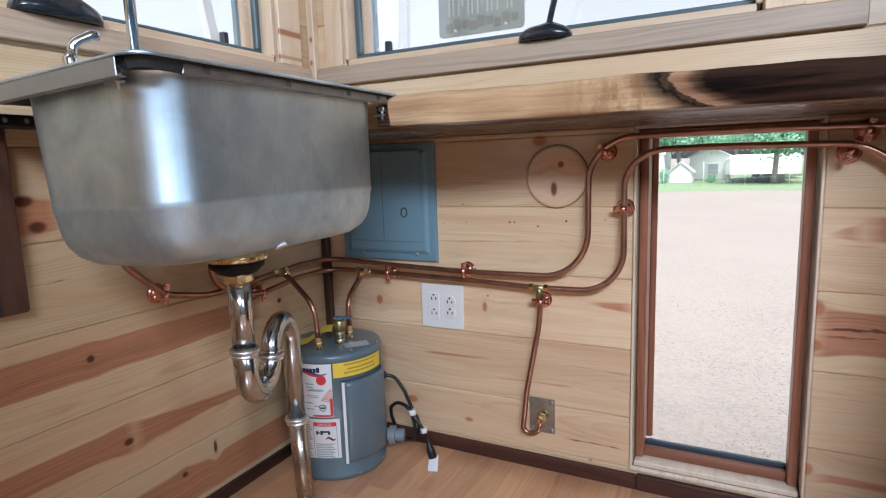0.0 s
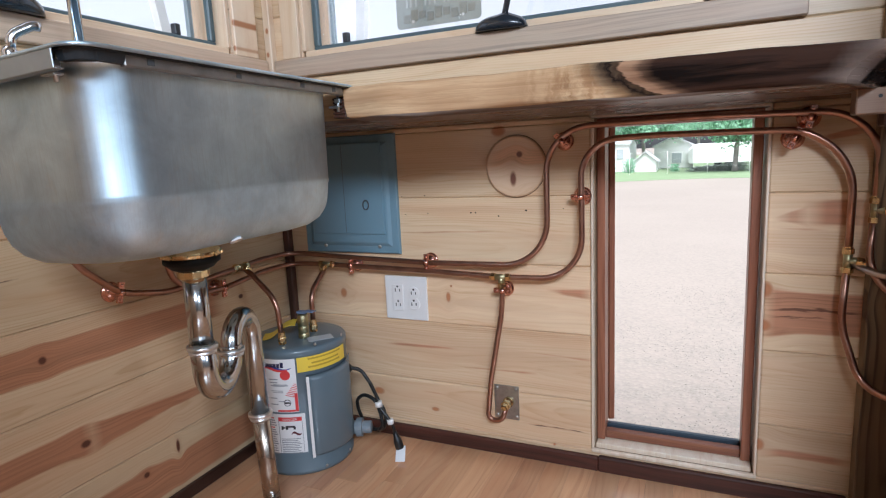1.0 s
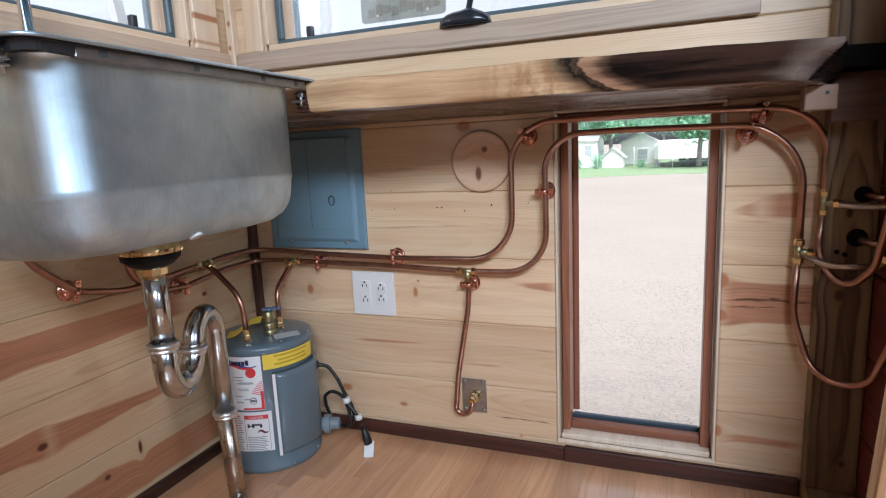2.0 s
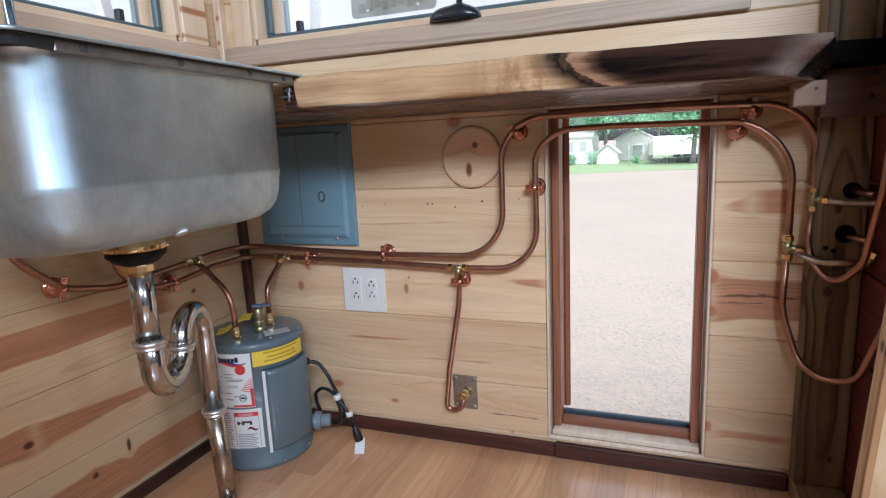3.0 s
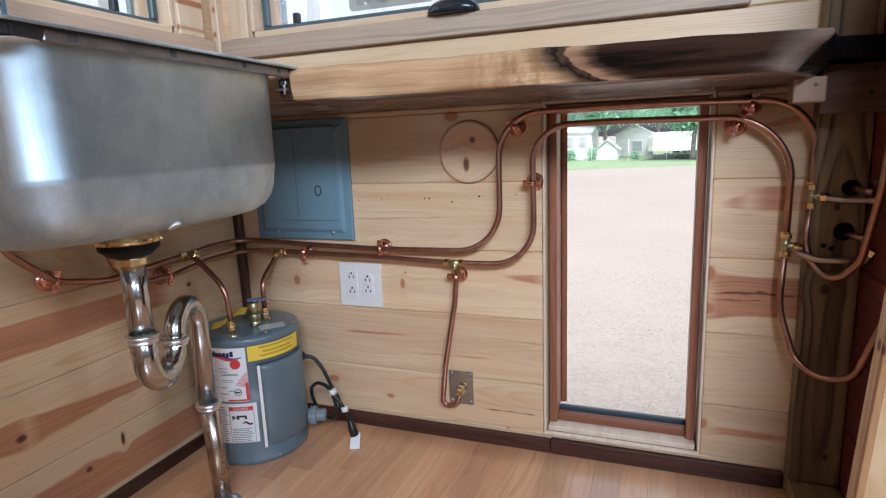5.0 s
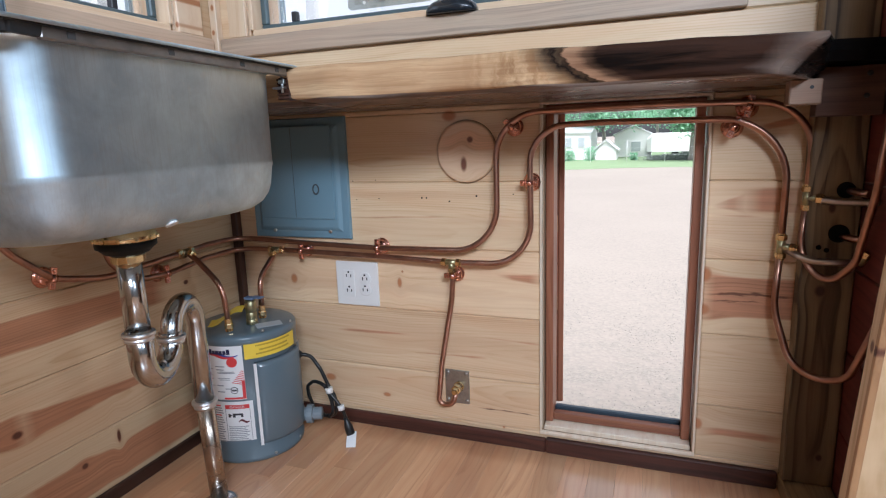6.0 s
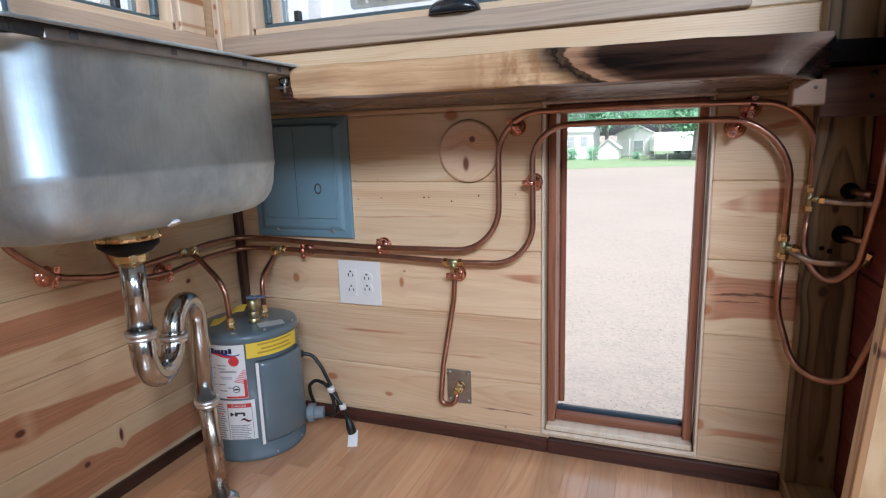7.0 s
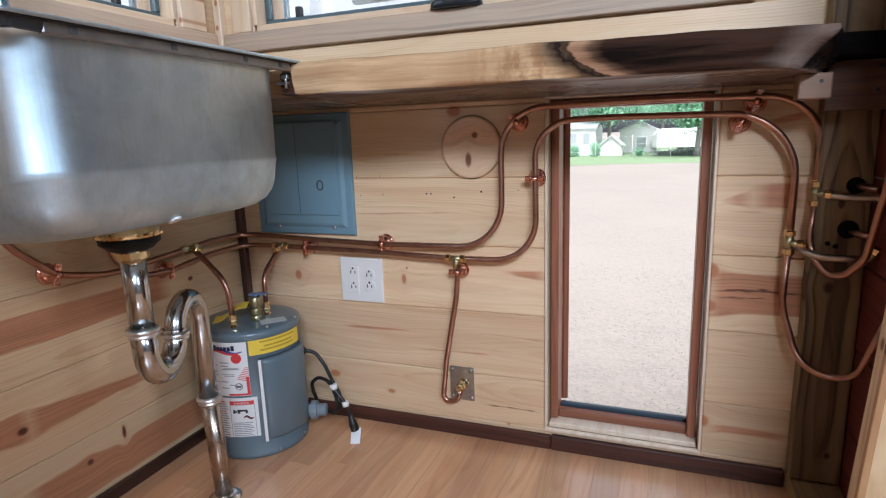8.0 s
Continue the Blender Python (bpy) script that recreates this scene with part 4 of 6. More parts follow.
    part("coupling_nut", bm, brass, s, "brass coupling nut")
    return s


sink()


def drain_trap():
    a, c = Vector((0.300, -0.603, 0.0)), Vector((0.221, -0.404, 0.0))
    step = (c - a) / 4
    m = a + 2 * step
    r = step.length
    t = thing("drain_trap", (c.x, c.y, 0.0), "chrome P-trap drain pipe standing on the floor", "drain pipe")
    k = 0.019

    def arc(centre, z, sgn, n=16):
        return [Vector((centre.x, centre.y, z)) + step.normalized() * (-r * math.cos(math.pi * i / n)) + Vector((0, 0, sgn * r * math.sin(math.pi * i / n))) for i in range(n + 1)]

    bm = tube(bmesh.new(), [Vector((a.x, a.y, 0.584)), Vector((a.x, a.y, 0.445))], k, 28)
    part("tailpiece", bm, trap_chrome, t)
    jz, gz = 0.412, 0.402
    line = [Vector((a.x, a.y, 0.458))] + arc(a + step, jz, -1) + [Vector((m.x, m.y, 0.418))]
    part("j_bend", tube(bmesh.new(), line, k + 0.0015, 28), trap_chrome, t)
    line = [Vector((m.x, m.y, 0.405))] + arc(m + step, gz, 1) + [Vector((c.x, c.y, 0.215))]
    part("gooseneck", tube(bmesh.new(), line, k, 28), trap_chrome, t)
    bm = tube(bmesh.new(), [Vector((c.x, c.y, 0.230)), Vector((c.x + 0.014, c.y - 0.004, 0.0))], k - 0.0008, 28)
    part("wall_tube", bm, worn_chrome, t, "stained chrome lower tube")
    for p, z in ((a, 0.451), (m, 0.407), (c, 0.228)):
        bm = bmesh.new()
        lathe(bm, (p.x, p.y, z - 0.012), (0, 0, 1), [(0, 0.0200), (0.001, 0.0225), (0.0045, 0.0228), (0.0055, 0.0215), (0.0075, 0.0215), (0.0085, 0.0250), (0.0125, 0.0256), (0.0150, 0.0248), (0.0165, 0.0205)], 32)
        part("slip_nut", bm, nut_chrome, t, "bright slip nut")
    bm = bmesh.new()
    lathe(bm, (c.x + 0.014, c.y - 0.004, 0.001), (0, 0, 1), [(0, 0.036), (0.002, 0.036), (0.007, 0.030), (0.012, 0.020)], 32)
    part("flange", bm, chrome, t, "chrome floor flange")
    return t


drain_trap()


def faucet():
    x, y = 0.095, -0.600
    t = thing("faucet", (x, y, 0.87), "polished chrome faucet with a tall straight spout", "faucet")
    bm = bmesh.new()
    lathe(bm, (x, y, 0.8745), (0, 0, 1), [(0, 0.024), (0.004, 0.024), (0.012, 0.015), (0.03, 0.0115), (0.05, 0.0105)], 24)
    part("base", bm, chrome, t)
    line = route([(x, y, 0.90), (x, y, 1.28), (x + 0.16, y, 1.28), (x + 0.16, y, 1.20)], 0.075)
    part("spout", tube(bmesh.new(), line, 0.0095, 18), chrome, t)
    return t


def soap_lever():
    x, y = 0.095, -0.712
    t = thing("faucet_lever", (x, y, 0.87), "small chrome lever tap beside the faucet", "tap")
    bm = bmesh.new()
    lathe(bm, (x, y, 0.8745), (0, 0, 1), [(0, 0.018), (0.004, 0.018), (0.010, 0.012), (0.050, 0.0105), (0.062, 0.012), (0.070, 0.008)], 20)
    part("base", bm, chrome, t)
    line = route([(x, y, 0.93), (x + 0.003, y + 0.004, 0.962), (x + 0.014, y + 0.030, 0.978), (x + 0.016, y + 0.040, 0.977)], 0.02)
    part("lever", tube(bmesh.new(), line, 0.0078, 12), chrome, t)
    return t


faucet()
soap_lever()


# ---- water heater ----
HX, HY, HR, HH = 0.138, -0.163, 0.120, 0.318
VIEW = math.atan2(-0.763, 0.647)


def on_tank(angle, z, lift=0.0006):
    """A place on the tank's skin: degrees to the left (-) or right of the side that faces the room's middle."""
    a = VIEW + radians(angle)
    return Vector((HX + (HR + lift) * math.cos(a), HY + (HR + lift) * math.sin(a), z))


def tank_patch(a0, a1, z0, z1, lift, n=10, slant=0.0):
    loops = []
    for i in range(n + 1):
        a = a0 + (a1 - a0) * i / n
        dz = slant * (i / n - 0.5)
        loops.append([on_tank(a, z0 + dz, lift), on_tank(a, z1 + dz, lift), on_tank(a, z1 + dz, lift - 0.0005), on_tank(a, z0 + dz, lift - 0.0005)])
    return rings(bmesh.new(), loops, True, False)


def tank_wave(a0, a1, z, swing, thick, lift, n=16):
    """A curved band printed on the tank."""
    loops = []
    for i in range(n + 1):
        f = i / n
        a, zz, h = a0 + (a1 - a0) * f, z + swing * math.sin(2 * math.pi * f), thick * (0.35 + 0.65 * math.sin(math.pi * f))
        loops.append([on_tank(a, zz, lift), on_tank(a, zz + h, lift), on_tank(a, zz + h, lift - 0.0005), on_tank(a, zz, lift - 0.0005)])
    return rings(bmesh.new(), loops, True, False)


def text_mesh(words, size):
    cu = bpy.data.curves.new("lettering", "FONT")
    cu.body, cu.size, cu.align_x = words, size, "CENTER"
    ob = bpy.data.objects.new("lettering", cu)
    scene.collection.objects.link(ob)
    dg = bpy.context.evaluated_depsgraph_get()
    dg.update()
    bm = bmesh.new()
    bm.from_mesh(ob.evaluated_get(dg).to_mesh())
    bpy.data.objects.remove(ob)
    return bm


def water_heater():
    t = thing("water_heater", (HX, HY, 0), "small grey enamelled electric water heater on the floor", "water heater")
    bm = bmesh.new()
    lathe(bm, (HX, HY, 0), (0, 0, 1), [(0, HR - 0.004), (0.002, HR), (0.012, HR + 0.001), (0.013, HR), (HH - 0.022, HR), (HH - 0.021, HR + 0.0012), (HH - 0.008, HR + 0.0012),
                                      (HH - 0.003, HR - 0.002), (HH, HR - 0.008), (HH + 0.001, HR - 0.03), (HH + 0.002, 0.02)], 64)
    body = part("tank", bm, tank_grey, t)
    # raised cover
    bm = bmesh.new()
    loops = []
    for i in range(25):
        f = i / 24
        a = 5 + 66 * f
        e = 0.013 * (1 - abs(2 * f - 1) ** 8) ** 0.6 + 0.0004
        zt = 0.252
        loops.append([on_tank(a, 0.046, 0.0002), on_tank(a, 0.049, e * 0.75), on_tank(a, 0.055, e), on_tank(a, zt - 0.012, e), on_tank(a, zt - 0.004, e * 0.75), on_tank(a, zt, 0.0002)])
    rings(bm, loops, True, True)
    part("cover", bm, tank_grey, t, "raised curved access cover")
    part("edge_strip", tank_patch(4, 7, 0.047, 0.252, 0.0125, 3), white_plastic, t, "thin white edge strip")
    # labels
    lab = part("label", tank_patch(-60, -6, 0.165, 0.300, 0.0008, 14), paper, t, "white maker label with red and blue print")
    lab2 = part("label", tank_patch(-58, 0, 0.060, 0.160, 0.0008, 14), paper, t, "white warning label with small print")
    lab3 = part("label", tank_patch(-4, 62, 0.262, 0.298, 0.0026, 14), yellow_label, t, "yellow notice label")
    part("bar", tank_patch(8, 52, 0.290, 0.294, 0.0030, 10), ink_ochre, lab3)
    part("bar", tank_patch(12, 48, 0.279, 0.283, 0.0030, 10), ink_ochre, lab3)
    part("bar", tank_patch(8, 50, 0.270, 0.274, 0.0030, 10), ink_ochre, lab3)
    for k in range(8):
        part("logo", tank_patch(-53 + k * 4.3, -49.4 + k * 4.3, 0.2765, 0.2860 + (0.003 if k in (0, 2, 7) else 0.0), 0.0013, 2), ink_navy, lab, "dark blue shapes of a printed name")
    for k, (a0, a1, z) in enumerate(((-33, -17, 0.2335), (-33, -20, 0.2300), (-52, -41, 0.2400), (-52, -42, 0.2250), (-36, -22, 0.2180), (-34, -22, 0.2140), (-52, -43, 0.2150), (-52, -40, 0.1990))):
        part("bar", tank_patch(a0, a1, z, z + 0.0016, 0.0012, 4), ink_red if k == 6 else ink_grey, lab)
    part("logo", tank_wave(-52, -15, 0.338 - 0.068, 0.0042, 0.0062, 0.0013), ink_red, lab, "red swoosh")
    part("logo", tank_wave(-46, -11, 0.338 - 0.0652, 0.0046, 0.0058, 0.0012), ink_blue, lab, "blue swoosh")
    bm = bmesh.new()
    d = (on_tank(-18, 0, 0.01) - on_tank(-18, 0, 0)).normalized()
    lathe(bm, on_tank(-18, 0.338 - 0.080, 0.0008), d, [(0, 0.0120), (0.0012, 0.0120)], 24)
    part("logo", bm, ink_red, lab, "red round mark")
    for k, (a0, a1) in enumerate(((-38, -27), (-37, -28), (-36, -16), (-52, -44), (-51, -42), (-50, -44), (-38, -30), (-28, -20), (-38, -29))):
        z = 0.338 - 0.092 - k * 0.0078
        part("bar", tank_patch(a0, a1, z, z + 0.0024, 0.0012, 4), ink_grey, lab)
    # hatched red corner
    part("hatch", tank_patch(-9.5, -6.2, 0.1665, 0.212, 0.0013, 3), ink_red, lab, "red hatching")
    part("hatch", tank_patch(-30, -6.2, 0.1665, 0.171, 0.0014, 5), ink_red, lab)
    for k in range(8):
        z = 0.204 + k * 0.0042
        part("hatch", tank_patch(-19.5 + k * 1.45, -6.3, z, z + 0.0018, 0.0013, 3, -0.007 + k * 0.0005), ink_red, lab)
    bm = bmesh.new()
    lathe(bm, on_tank(-18, 0.189, 0.0010), (on_tank(-18, 0, 0.01) - on_tank(-18, 0, 0)).normalized(), [(0, 0.0085), (0.0010, 0.0085)], 18)
    part("seal", bm, ink_black, lab, "black round mark")
    bm = bmesh.new()
    lathe(bm, on_tank(-18, 0.189, 0.0014), (on_tank(-18, 0, 0.01) - on_tank(-18, 0, 0)).normalized(), [(0, 0.0068), (0.0010, 0.0068)], 18)
    part("seal", bm, paper, lab, "white centre")
    part("bar", tank_patch(-20.6, -15.4, 0.1872, 0.1915, 0.0030, 3), ink_black, lab)
    part("bar", tank_patch(-31, -4, 0.142, 0.152, 0.0013, 6), ink_red, lab2, "red heading bar")
    letters = text_mesh("DANGER", 0.0085)
    for v in letters.verts:
        v.co = on_tank(-17.5 + math.degrees(v.co.x / HR), 0.1440 + v.co.y, 0.0018)
    part("lettering", letters, paper, lab2, "white letters")
    part("drawing", tank_patch(-28, -25.5, 0.121, 0.130, 0.0013, 3), ink_black, lab2, "black outline of a tap")
    part("drawing", tank_patch(-25.5, -23.5, 0.124, 0.127, 0.0013, 3), ink_black, lab2)
    part("drawing", tank_patch(-23, -20, 0.121, 0.131, 0.0013, 3), ink_black, lab2)
    part("drawing", tank_patch(-20, -12, 0.126, 0.1305, 0.0013, 4), ink_black, lab2)
    part("drawing", tank_patch(-14, -11.5, 0.121, 0.128, 0.0013, 3), ink_black, lab2)
    part("drawing", tank_wave(-17, -5.5, 0.108, 0.003, 0.006, 0.0013), ink_maroon, lab2, "dark red shape")
    for a0, a1 in ((-31.2, -30.6), (-4.2, -3.6)):
        part("border", tank_patch(a0, a1, 0.062, 0.142, 0.0012, 2), ink_grey, lab2)
    for k in range(9):
        z = 0.060 + k * 0.0045
        part("bar", tank_patch(-29, -6 - (k * 7) % 5, z, z + 0.002, 0.0012, 5), ink_grey, lab2)
    for k in range(16):
        z = 0.058 + k * 0.006
        part("bar", tank_patch(-56, -33.5 - (k * 5) % 4, z, z + 0.0026, 0.0012, 5), ink_red if k in (15, 11) else ink_grey, lab2)
    part("side_plate", tank_patch(66, 77, 0.088, 0.262, 0.006, 5), tank_grey, t, "narrow raised side plate")
    # screws round the shell
    for a, z in ((-58, 0.012), (20, 0.012), (60, 0.014), (-60, 0.338 - 0.016), (18, 0.338 - 0.014), (60, 0.338 - 0.016), (71, 0.115), (71, 0.20)):
        d = (on_tank(a, 0, 0.01) - on_tank(a, 0, 0)).normalized()
        bm = bmesh.new()
        lathe(bm, on_tank(a, z, 0.0055 if a > 70 else 0.0), d, [(0, 0.0038), (0.0015, 0.0036), (0.0028, 0.002)], 10)
        part("screw", bm, zinc, t)
    # fittings on top
    for p, h in (((0.152, -0.236), 0.030), ((0.166, -0.130), 0.034)):
        bm = bmesh.new()
        lathe(bm, (p[0], p[1], HH - 0.002), (0, 0, 1), [(0, 0.0125), (0.002, 0.0125), (0.003, 0.0090), (0.010, 0.0090)], 20)
        lathe(bm, (p[0], p[1], HH + 0.008), (0, 0, 1), [(0, 0.0098), (0.009, 0.0098), (0.011, 0.0085), (h * 0.75, 0.0078)], 6, False)
        part("nipple", bm, brass, t, "brass pipe nipple")
    bm = bmesh.new()
    p = (0.172, -0.178)
    lathe(bm, (p[0], p[1], HH - 0.002), (0, 0, 1), [(0, 0.0135), (0.014, 0.0135), (0.015, 0.0125), (0.017, 0.0125), (0.018, 0.0132), (0.032, 0.0132), (0.033, 0.0126), (0.035, 0.0126), (0.036, 0.0136), (0.056, 0.0136), (0.058, 0.0125), (0.064, 0.0125)], 24)
    valve = part("relief_valve", bm, dull_brass, t, "dull brass relief valve")
    bm = bmesh.new()
    box(bm, p[0] - 0.012, p[0] + 0.012, p[1] - 0.008, p[1] + 0.008, HH + 0.063, HH + 0.069, 0.001)
    box(bm, p[0] + 0.006, p[0] + 0.034, p[1] - 0.005, p[1] + 0.013, HH + 0.067, HH + 0.070, 0.001)
    part("lever", bm, blue_handle, valve, "blue-grey test lever")
    bm = bmesh.new()
    loops = []
    for i in range(9):
        f = i / 8
        x, y, z = p[0] - 0.012 - 0.080 * f, p[1] - 0.012 - 0.030 * f, HH + 0.040 - 0.034 * f + 0.006 * math.sin(f * 6)
        loops.append([Vector((x + 0.010, y - 0.018, z)), Vector((x - 0.010, y + 0.018, z + 0.004)), Vector((x - 0.010, y + 0.018, z + 0.005)), Vector((x + 0.010, y - 0.018, z + 0.001))])
    part("tag", rings(bm, loops, True, False), yellow_label, t, "yellow paper tag")
    bm = bmesh.new()
    box(bm, -0.030, 0.030, -0.018, 0.018, 0, 0.001)
    bm.transform(Matrix.Translation((0.216, -0.172, HH + 0.0016)) @ Matrix.Rotation(radians(48), 4, "Z"))
    part("label", bm, silver_label, t, "silver foil label")
    # side conduit fitting
    d = (on_tank(72, 0, 0.01) - on_tank(72, 0, 0)).normalized()
    q = on_tank(72, 0.062, 0.0)
    bm = bmesh.new()
    lathe(bm, q, d, [(0, 0.026), (0.003, 0.026), (0.004, 0.017), (0.014, 0.017), (0.015, 0.024), (0.030, 0.024), (0.031, 0.016), (0.052, 0.016), (0.054, 0.013)], 14, False)
    part("fitting", bm, tank_fitting, t, "grey plastic drain fitting")
    # power cord
    q = on_tank(70, 0.226, 0.0)
    d = (on_tank(70, 0, 0.01) - on_tank(70, 0, 0)).normalized()
    bm = bmesh.new()
    lathe(bm, q - d * 0.002, d, [(0, 0.012), (0.010, 0.012), (0.016, 0.007)], 14)
    part("grommet", bm, cord_black, t)
    pts = [tuple(q), tuple(q + d * 0.022), (0.284, -0.104, 0.217), (0.306, -0.102, 0.186), (0.323, -0.100, 0.147), (0.341, -0.100, 0.116), (0.346, -0.098, 0.083),
           (0.330, -0.094, 0.058), (0.300, -0.088, 0.050), (0.272, -0.076, 0.060)]
    cord = part("cord", tube(bmesh.new(), route(pts, 0.03, 8), 0.0046, 12), cord_black, t, "black power cord")
    pts = [(0.262, -0.080, 0.066), (0.254, -0.086, 0.101), (0.257, -0.094, 0.130), (0.287, -0.106, 0.154), (0.323, -0.110, 0.148), (0.336, -0.109, 0.110),
           (0.339, -0.106, 0.075), (0.322, -0.100, 0.056)]
    part("cord", tube(bmesh.new(), route(pts, 0.03, 8), 0.0046, 12), cord_black, t)
    pts = [(0.322, -0.108, 0.150), (0.332, -0.111, 0.131), (0.355, -0.112, 0.107), (0.369, -0.112, 0.087), (0.377, -0.110, 0.060)]
    part("cord", tube(bmesh.new(), route(pts, 0.03, 8), 0.0044, 12), cord_black, t)
    bm = bmesh.new()
    lathe(bm, (0.374, -0.110, 0.068), Vector((0.012, -0.002, -0.036)), [(0, 0.0052), (0.010, 0.0066), (0.024, 0.0105), (0.044, 0.0112), (0.046, 0.009)], 14)
    part("plug", bm, cord_black, cord, "black plug")
    for p, s in (((0.333, -0.109, 0.135), 0.0095), ((0.366, -0.112, 0.094), 0.0085)):
        bm = bmesh.new()
        rod(bm, (p[0], p[1], p[2] - s * 0.7), (p[0] - 0.002, p[1], p[2] + s * 0.7), s, 12)
        part("tape", bm, white_plastic, cord, "white cord tie")
    bm = bmesh.new()
    box(bm, -0.012, 0.012, -0.020, 0.020, 0, 0.0012)
    bm.transform(Matrix.Translation((0.393, -0.120, 0.0155)) @ Matrix.Rotation(radians(20), 4, "Z") @ Matrix.Rotation(radians(45), 4, "X"))
    part("tag", bm, paper, cord, "white paper tag")
    return t


water_heater()


# ---- copper pipes ----
PR = 0.0065
Y = -0.032
X = 0.032


def pipe_bell(p, normal, along):
    """A bell hanger: a stamped cup on the wall and a two-piece clamp round the pipe."""
    p, n, a = Vector(p), Vector(normal).normalized(), Vector(along).normalized()
    base = p - n * 0.031
    t = thing("pipe_clamp", base, "bright copper bell hanger holding the pipe to the wall", "pipe clamp", "pipe clamps on the copper lines")
    bm = bmesh.new()
    lathe(bm, base, n, [(0, 0.0195), (0.0025, 0.0205), (0.005, 0.0195), (0.006, 0.0165), (0.009, 0.0160), (0.013, 0.0125), (0.016, 0.0070), (0.024, 0.0060)], 28)
    part("bell", bm, bright_copper, t)
    side = n.cross(a).normalized()
    bm = bmesh.new()
    rod(bm, p - a * 0.0055, p + a * 0.0055, PR + 0.0022, 18)
    for s in (-1, 1):
        c = p + side * s * 0.0140
        m = Matrix((a, side, n)).transposed().to_4x4()
        b = bmesh.new()
        box(b, -0.0060, 0.0060, -0.0070, 0.0070, -0.0035, 0.0035, 0.001)
        join(bm, b, Matrix.Translation(c) @ m)
    strap = part("strap", bm, bright_copper, t)
    for s in (-1, 1):
        c = p + side * s * 0.0140
        bm = bmesh.new()
        lathe(bm, c + n * 0.003, n, [(0, 0.0038), (0.002, 0.0036), (0.0032, 0.002)], 10)
        part("screw", bm, bright_copper, strap)
    return t


def tee(p, run, branch, r=0.0074):
    """A compression tee: a dull body with three bright nuts."""
    p, a, b = Vector(p), Vector(run).normalized(), Vector(branch).normalized()
    t = thing("tee_fitting", p, "brass compression tee joining the copper pipes", "pipe fitting", "brass tees on the copper lines")
    bm = bmesh.new()
    rod(bm, p - a * 0.016, p + a * 0.016, r, 16)
    rod(bm, p, p + b * 0.018, r, 16)
    part("body", bm, dull_brass, t, "olive tarnished brass body")
    for d, s in ((a, 0.012), (-a, 0.012), (b, 0.014)):
        bm = bmesh.new()
        lathe(bm, p + d * s, d, [(0, r + 0.0008), (0.001, r + 0.0024), (0.010, r + 0.0024), (0.012, r), (0.014, PR + 0.0008)], 6, False)
        part("nut", bm, brass, t, "brass nut")
    return t


def pipe(points, label, radius=0.05, own=PR, finish=copper):
    line = route(points, radius, 12)
    bm = tube(bmesh.new(), line, own, 16)
    return solid("copper_pipe", bm, finish, label, "pipe", "copper water lines")


# upper line: left wall, corner, back wall, over the door, down to the first right-hand tee
pipe([(X, -0.655, 0.680), (X, -0.625, 0.585, 0.12), (X, -0.545, 0.513, 0.10), (X, -0.440, 0.490, 0.2), (X, -0.222, 0.502, 0.2), (X, -0.150, 0.507),
      (X + 0.004, Y - 0.004, 0.506, 0.055), (0.264, Y, 0.496), (0.450, Y, 0.491), (0.755, Y, 0.493, 0.105), (0.755, Y, 0.797, 0.095), (1.005, Y, 0.801),
      (1.090, Y, 0.801), (1.356, Y, 0.794, 0.150), (1.352, Y, 0.600)], "upper copper water line along the pine walls and over the door")
# lower line
pipe([(X + 0.03, -0.452, 0.640), (X, -0.430, 0.520, 0.08), (X, -0.360, 0.466, 0.08), (X, -0.280, 0.462, 0.2), (X, -0.161, 0.474), (X + 0.004, Y - 0.004, 0.476, 0.055),
      (0.152, Y, 0.476), (0.456, Y, 0.470), (0.640, Y, 0.463), (0.832, Y, 0.466, 0.105), (0.830, Y, 0.768, 0.105), (0.990, Y, 0.771),
      (1.060, Y, 0.770), (1.317, Y, 0.766, 0.150), (1.316, Y, 0.524)], "lower copper water line along the pine walls and over the door")
# from the first right-hand tee: down, round and up to the front
pipe([(1.352, Y, 0.610), (1.346, Y - 0.005, 0.510, 0.08), (1.385, -0.075, 0.460, 0.05), (1.418, -0.105, 0.510, 0.06), (1.424, -0.150, 0.640), (1.424, -0.180, 0.80)],
     "copper line looping under the tee beside the stud")
pipe([(1.355, Y, 0.617), (1.395, Y - 0.020, 0.613), (1.425, -0.085, 0.615), (1.432, -0.130, 0.620)], "short dull copper branch across the stud", finish=dull_copper)
pipe([(1.316, Y, 0.530), (1.312, Y, 0.400, 0.15), (1.345, Y - 0.03, 0.285, 0.08), (1.420, -0.110, 0.285, 0.09), (1.432, -0.200, 0.440)], "copper line hanging in a wide loop across the stud", 0.08)
pipe([(1.320, Y, 0.520), (1.360, Y - 0.03, 0.503, 0.08), (1.425, -0.090, 0.508)], "dull copper branch pipe bending across the stud", finish=dull_copper)
pipe([(1.411, -0.030, 0.633), (1.425, -0.050, 0.630), (1.437, -0.075, 0.628)], "dull copper stub coming out of the bored stud", 0.03)
pipe([(1.406, -0.030, 0.549), (1.422, -0.050, 0.546), (1.437, -0.072, 0.545)], "dull copper stub coming out of the bored stud", 0.03)
# drop to the wall plate
pipe([(0.640, Y, 0.463), (0.646, Y, 0.430), (0.641, Y, 0.370, 0.2), (0.610, Y, 0.205, 0.2), (0.598, Y, 0.098, 0.022), (0.636, Y, 0.102, 0.02), (0.644, Y + 0.004, 0.135)],
     "copper drop line curving down to the wall plate", 0.05, 0.0063)
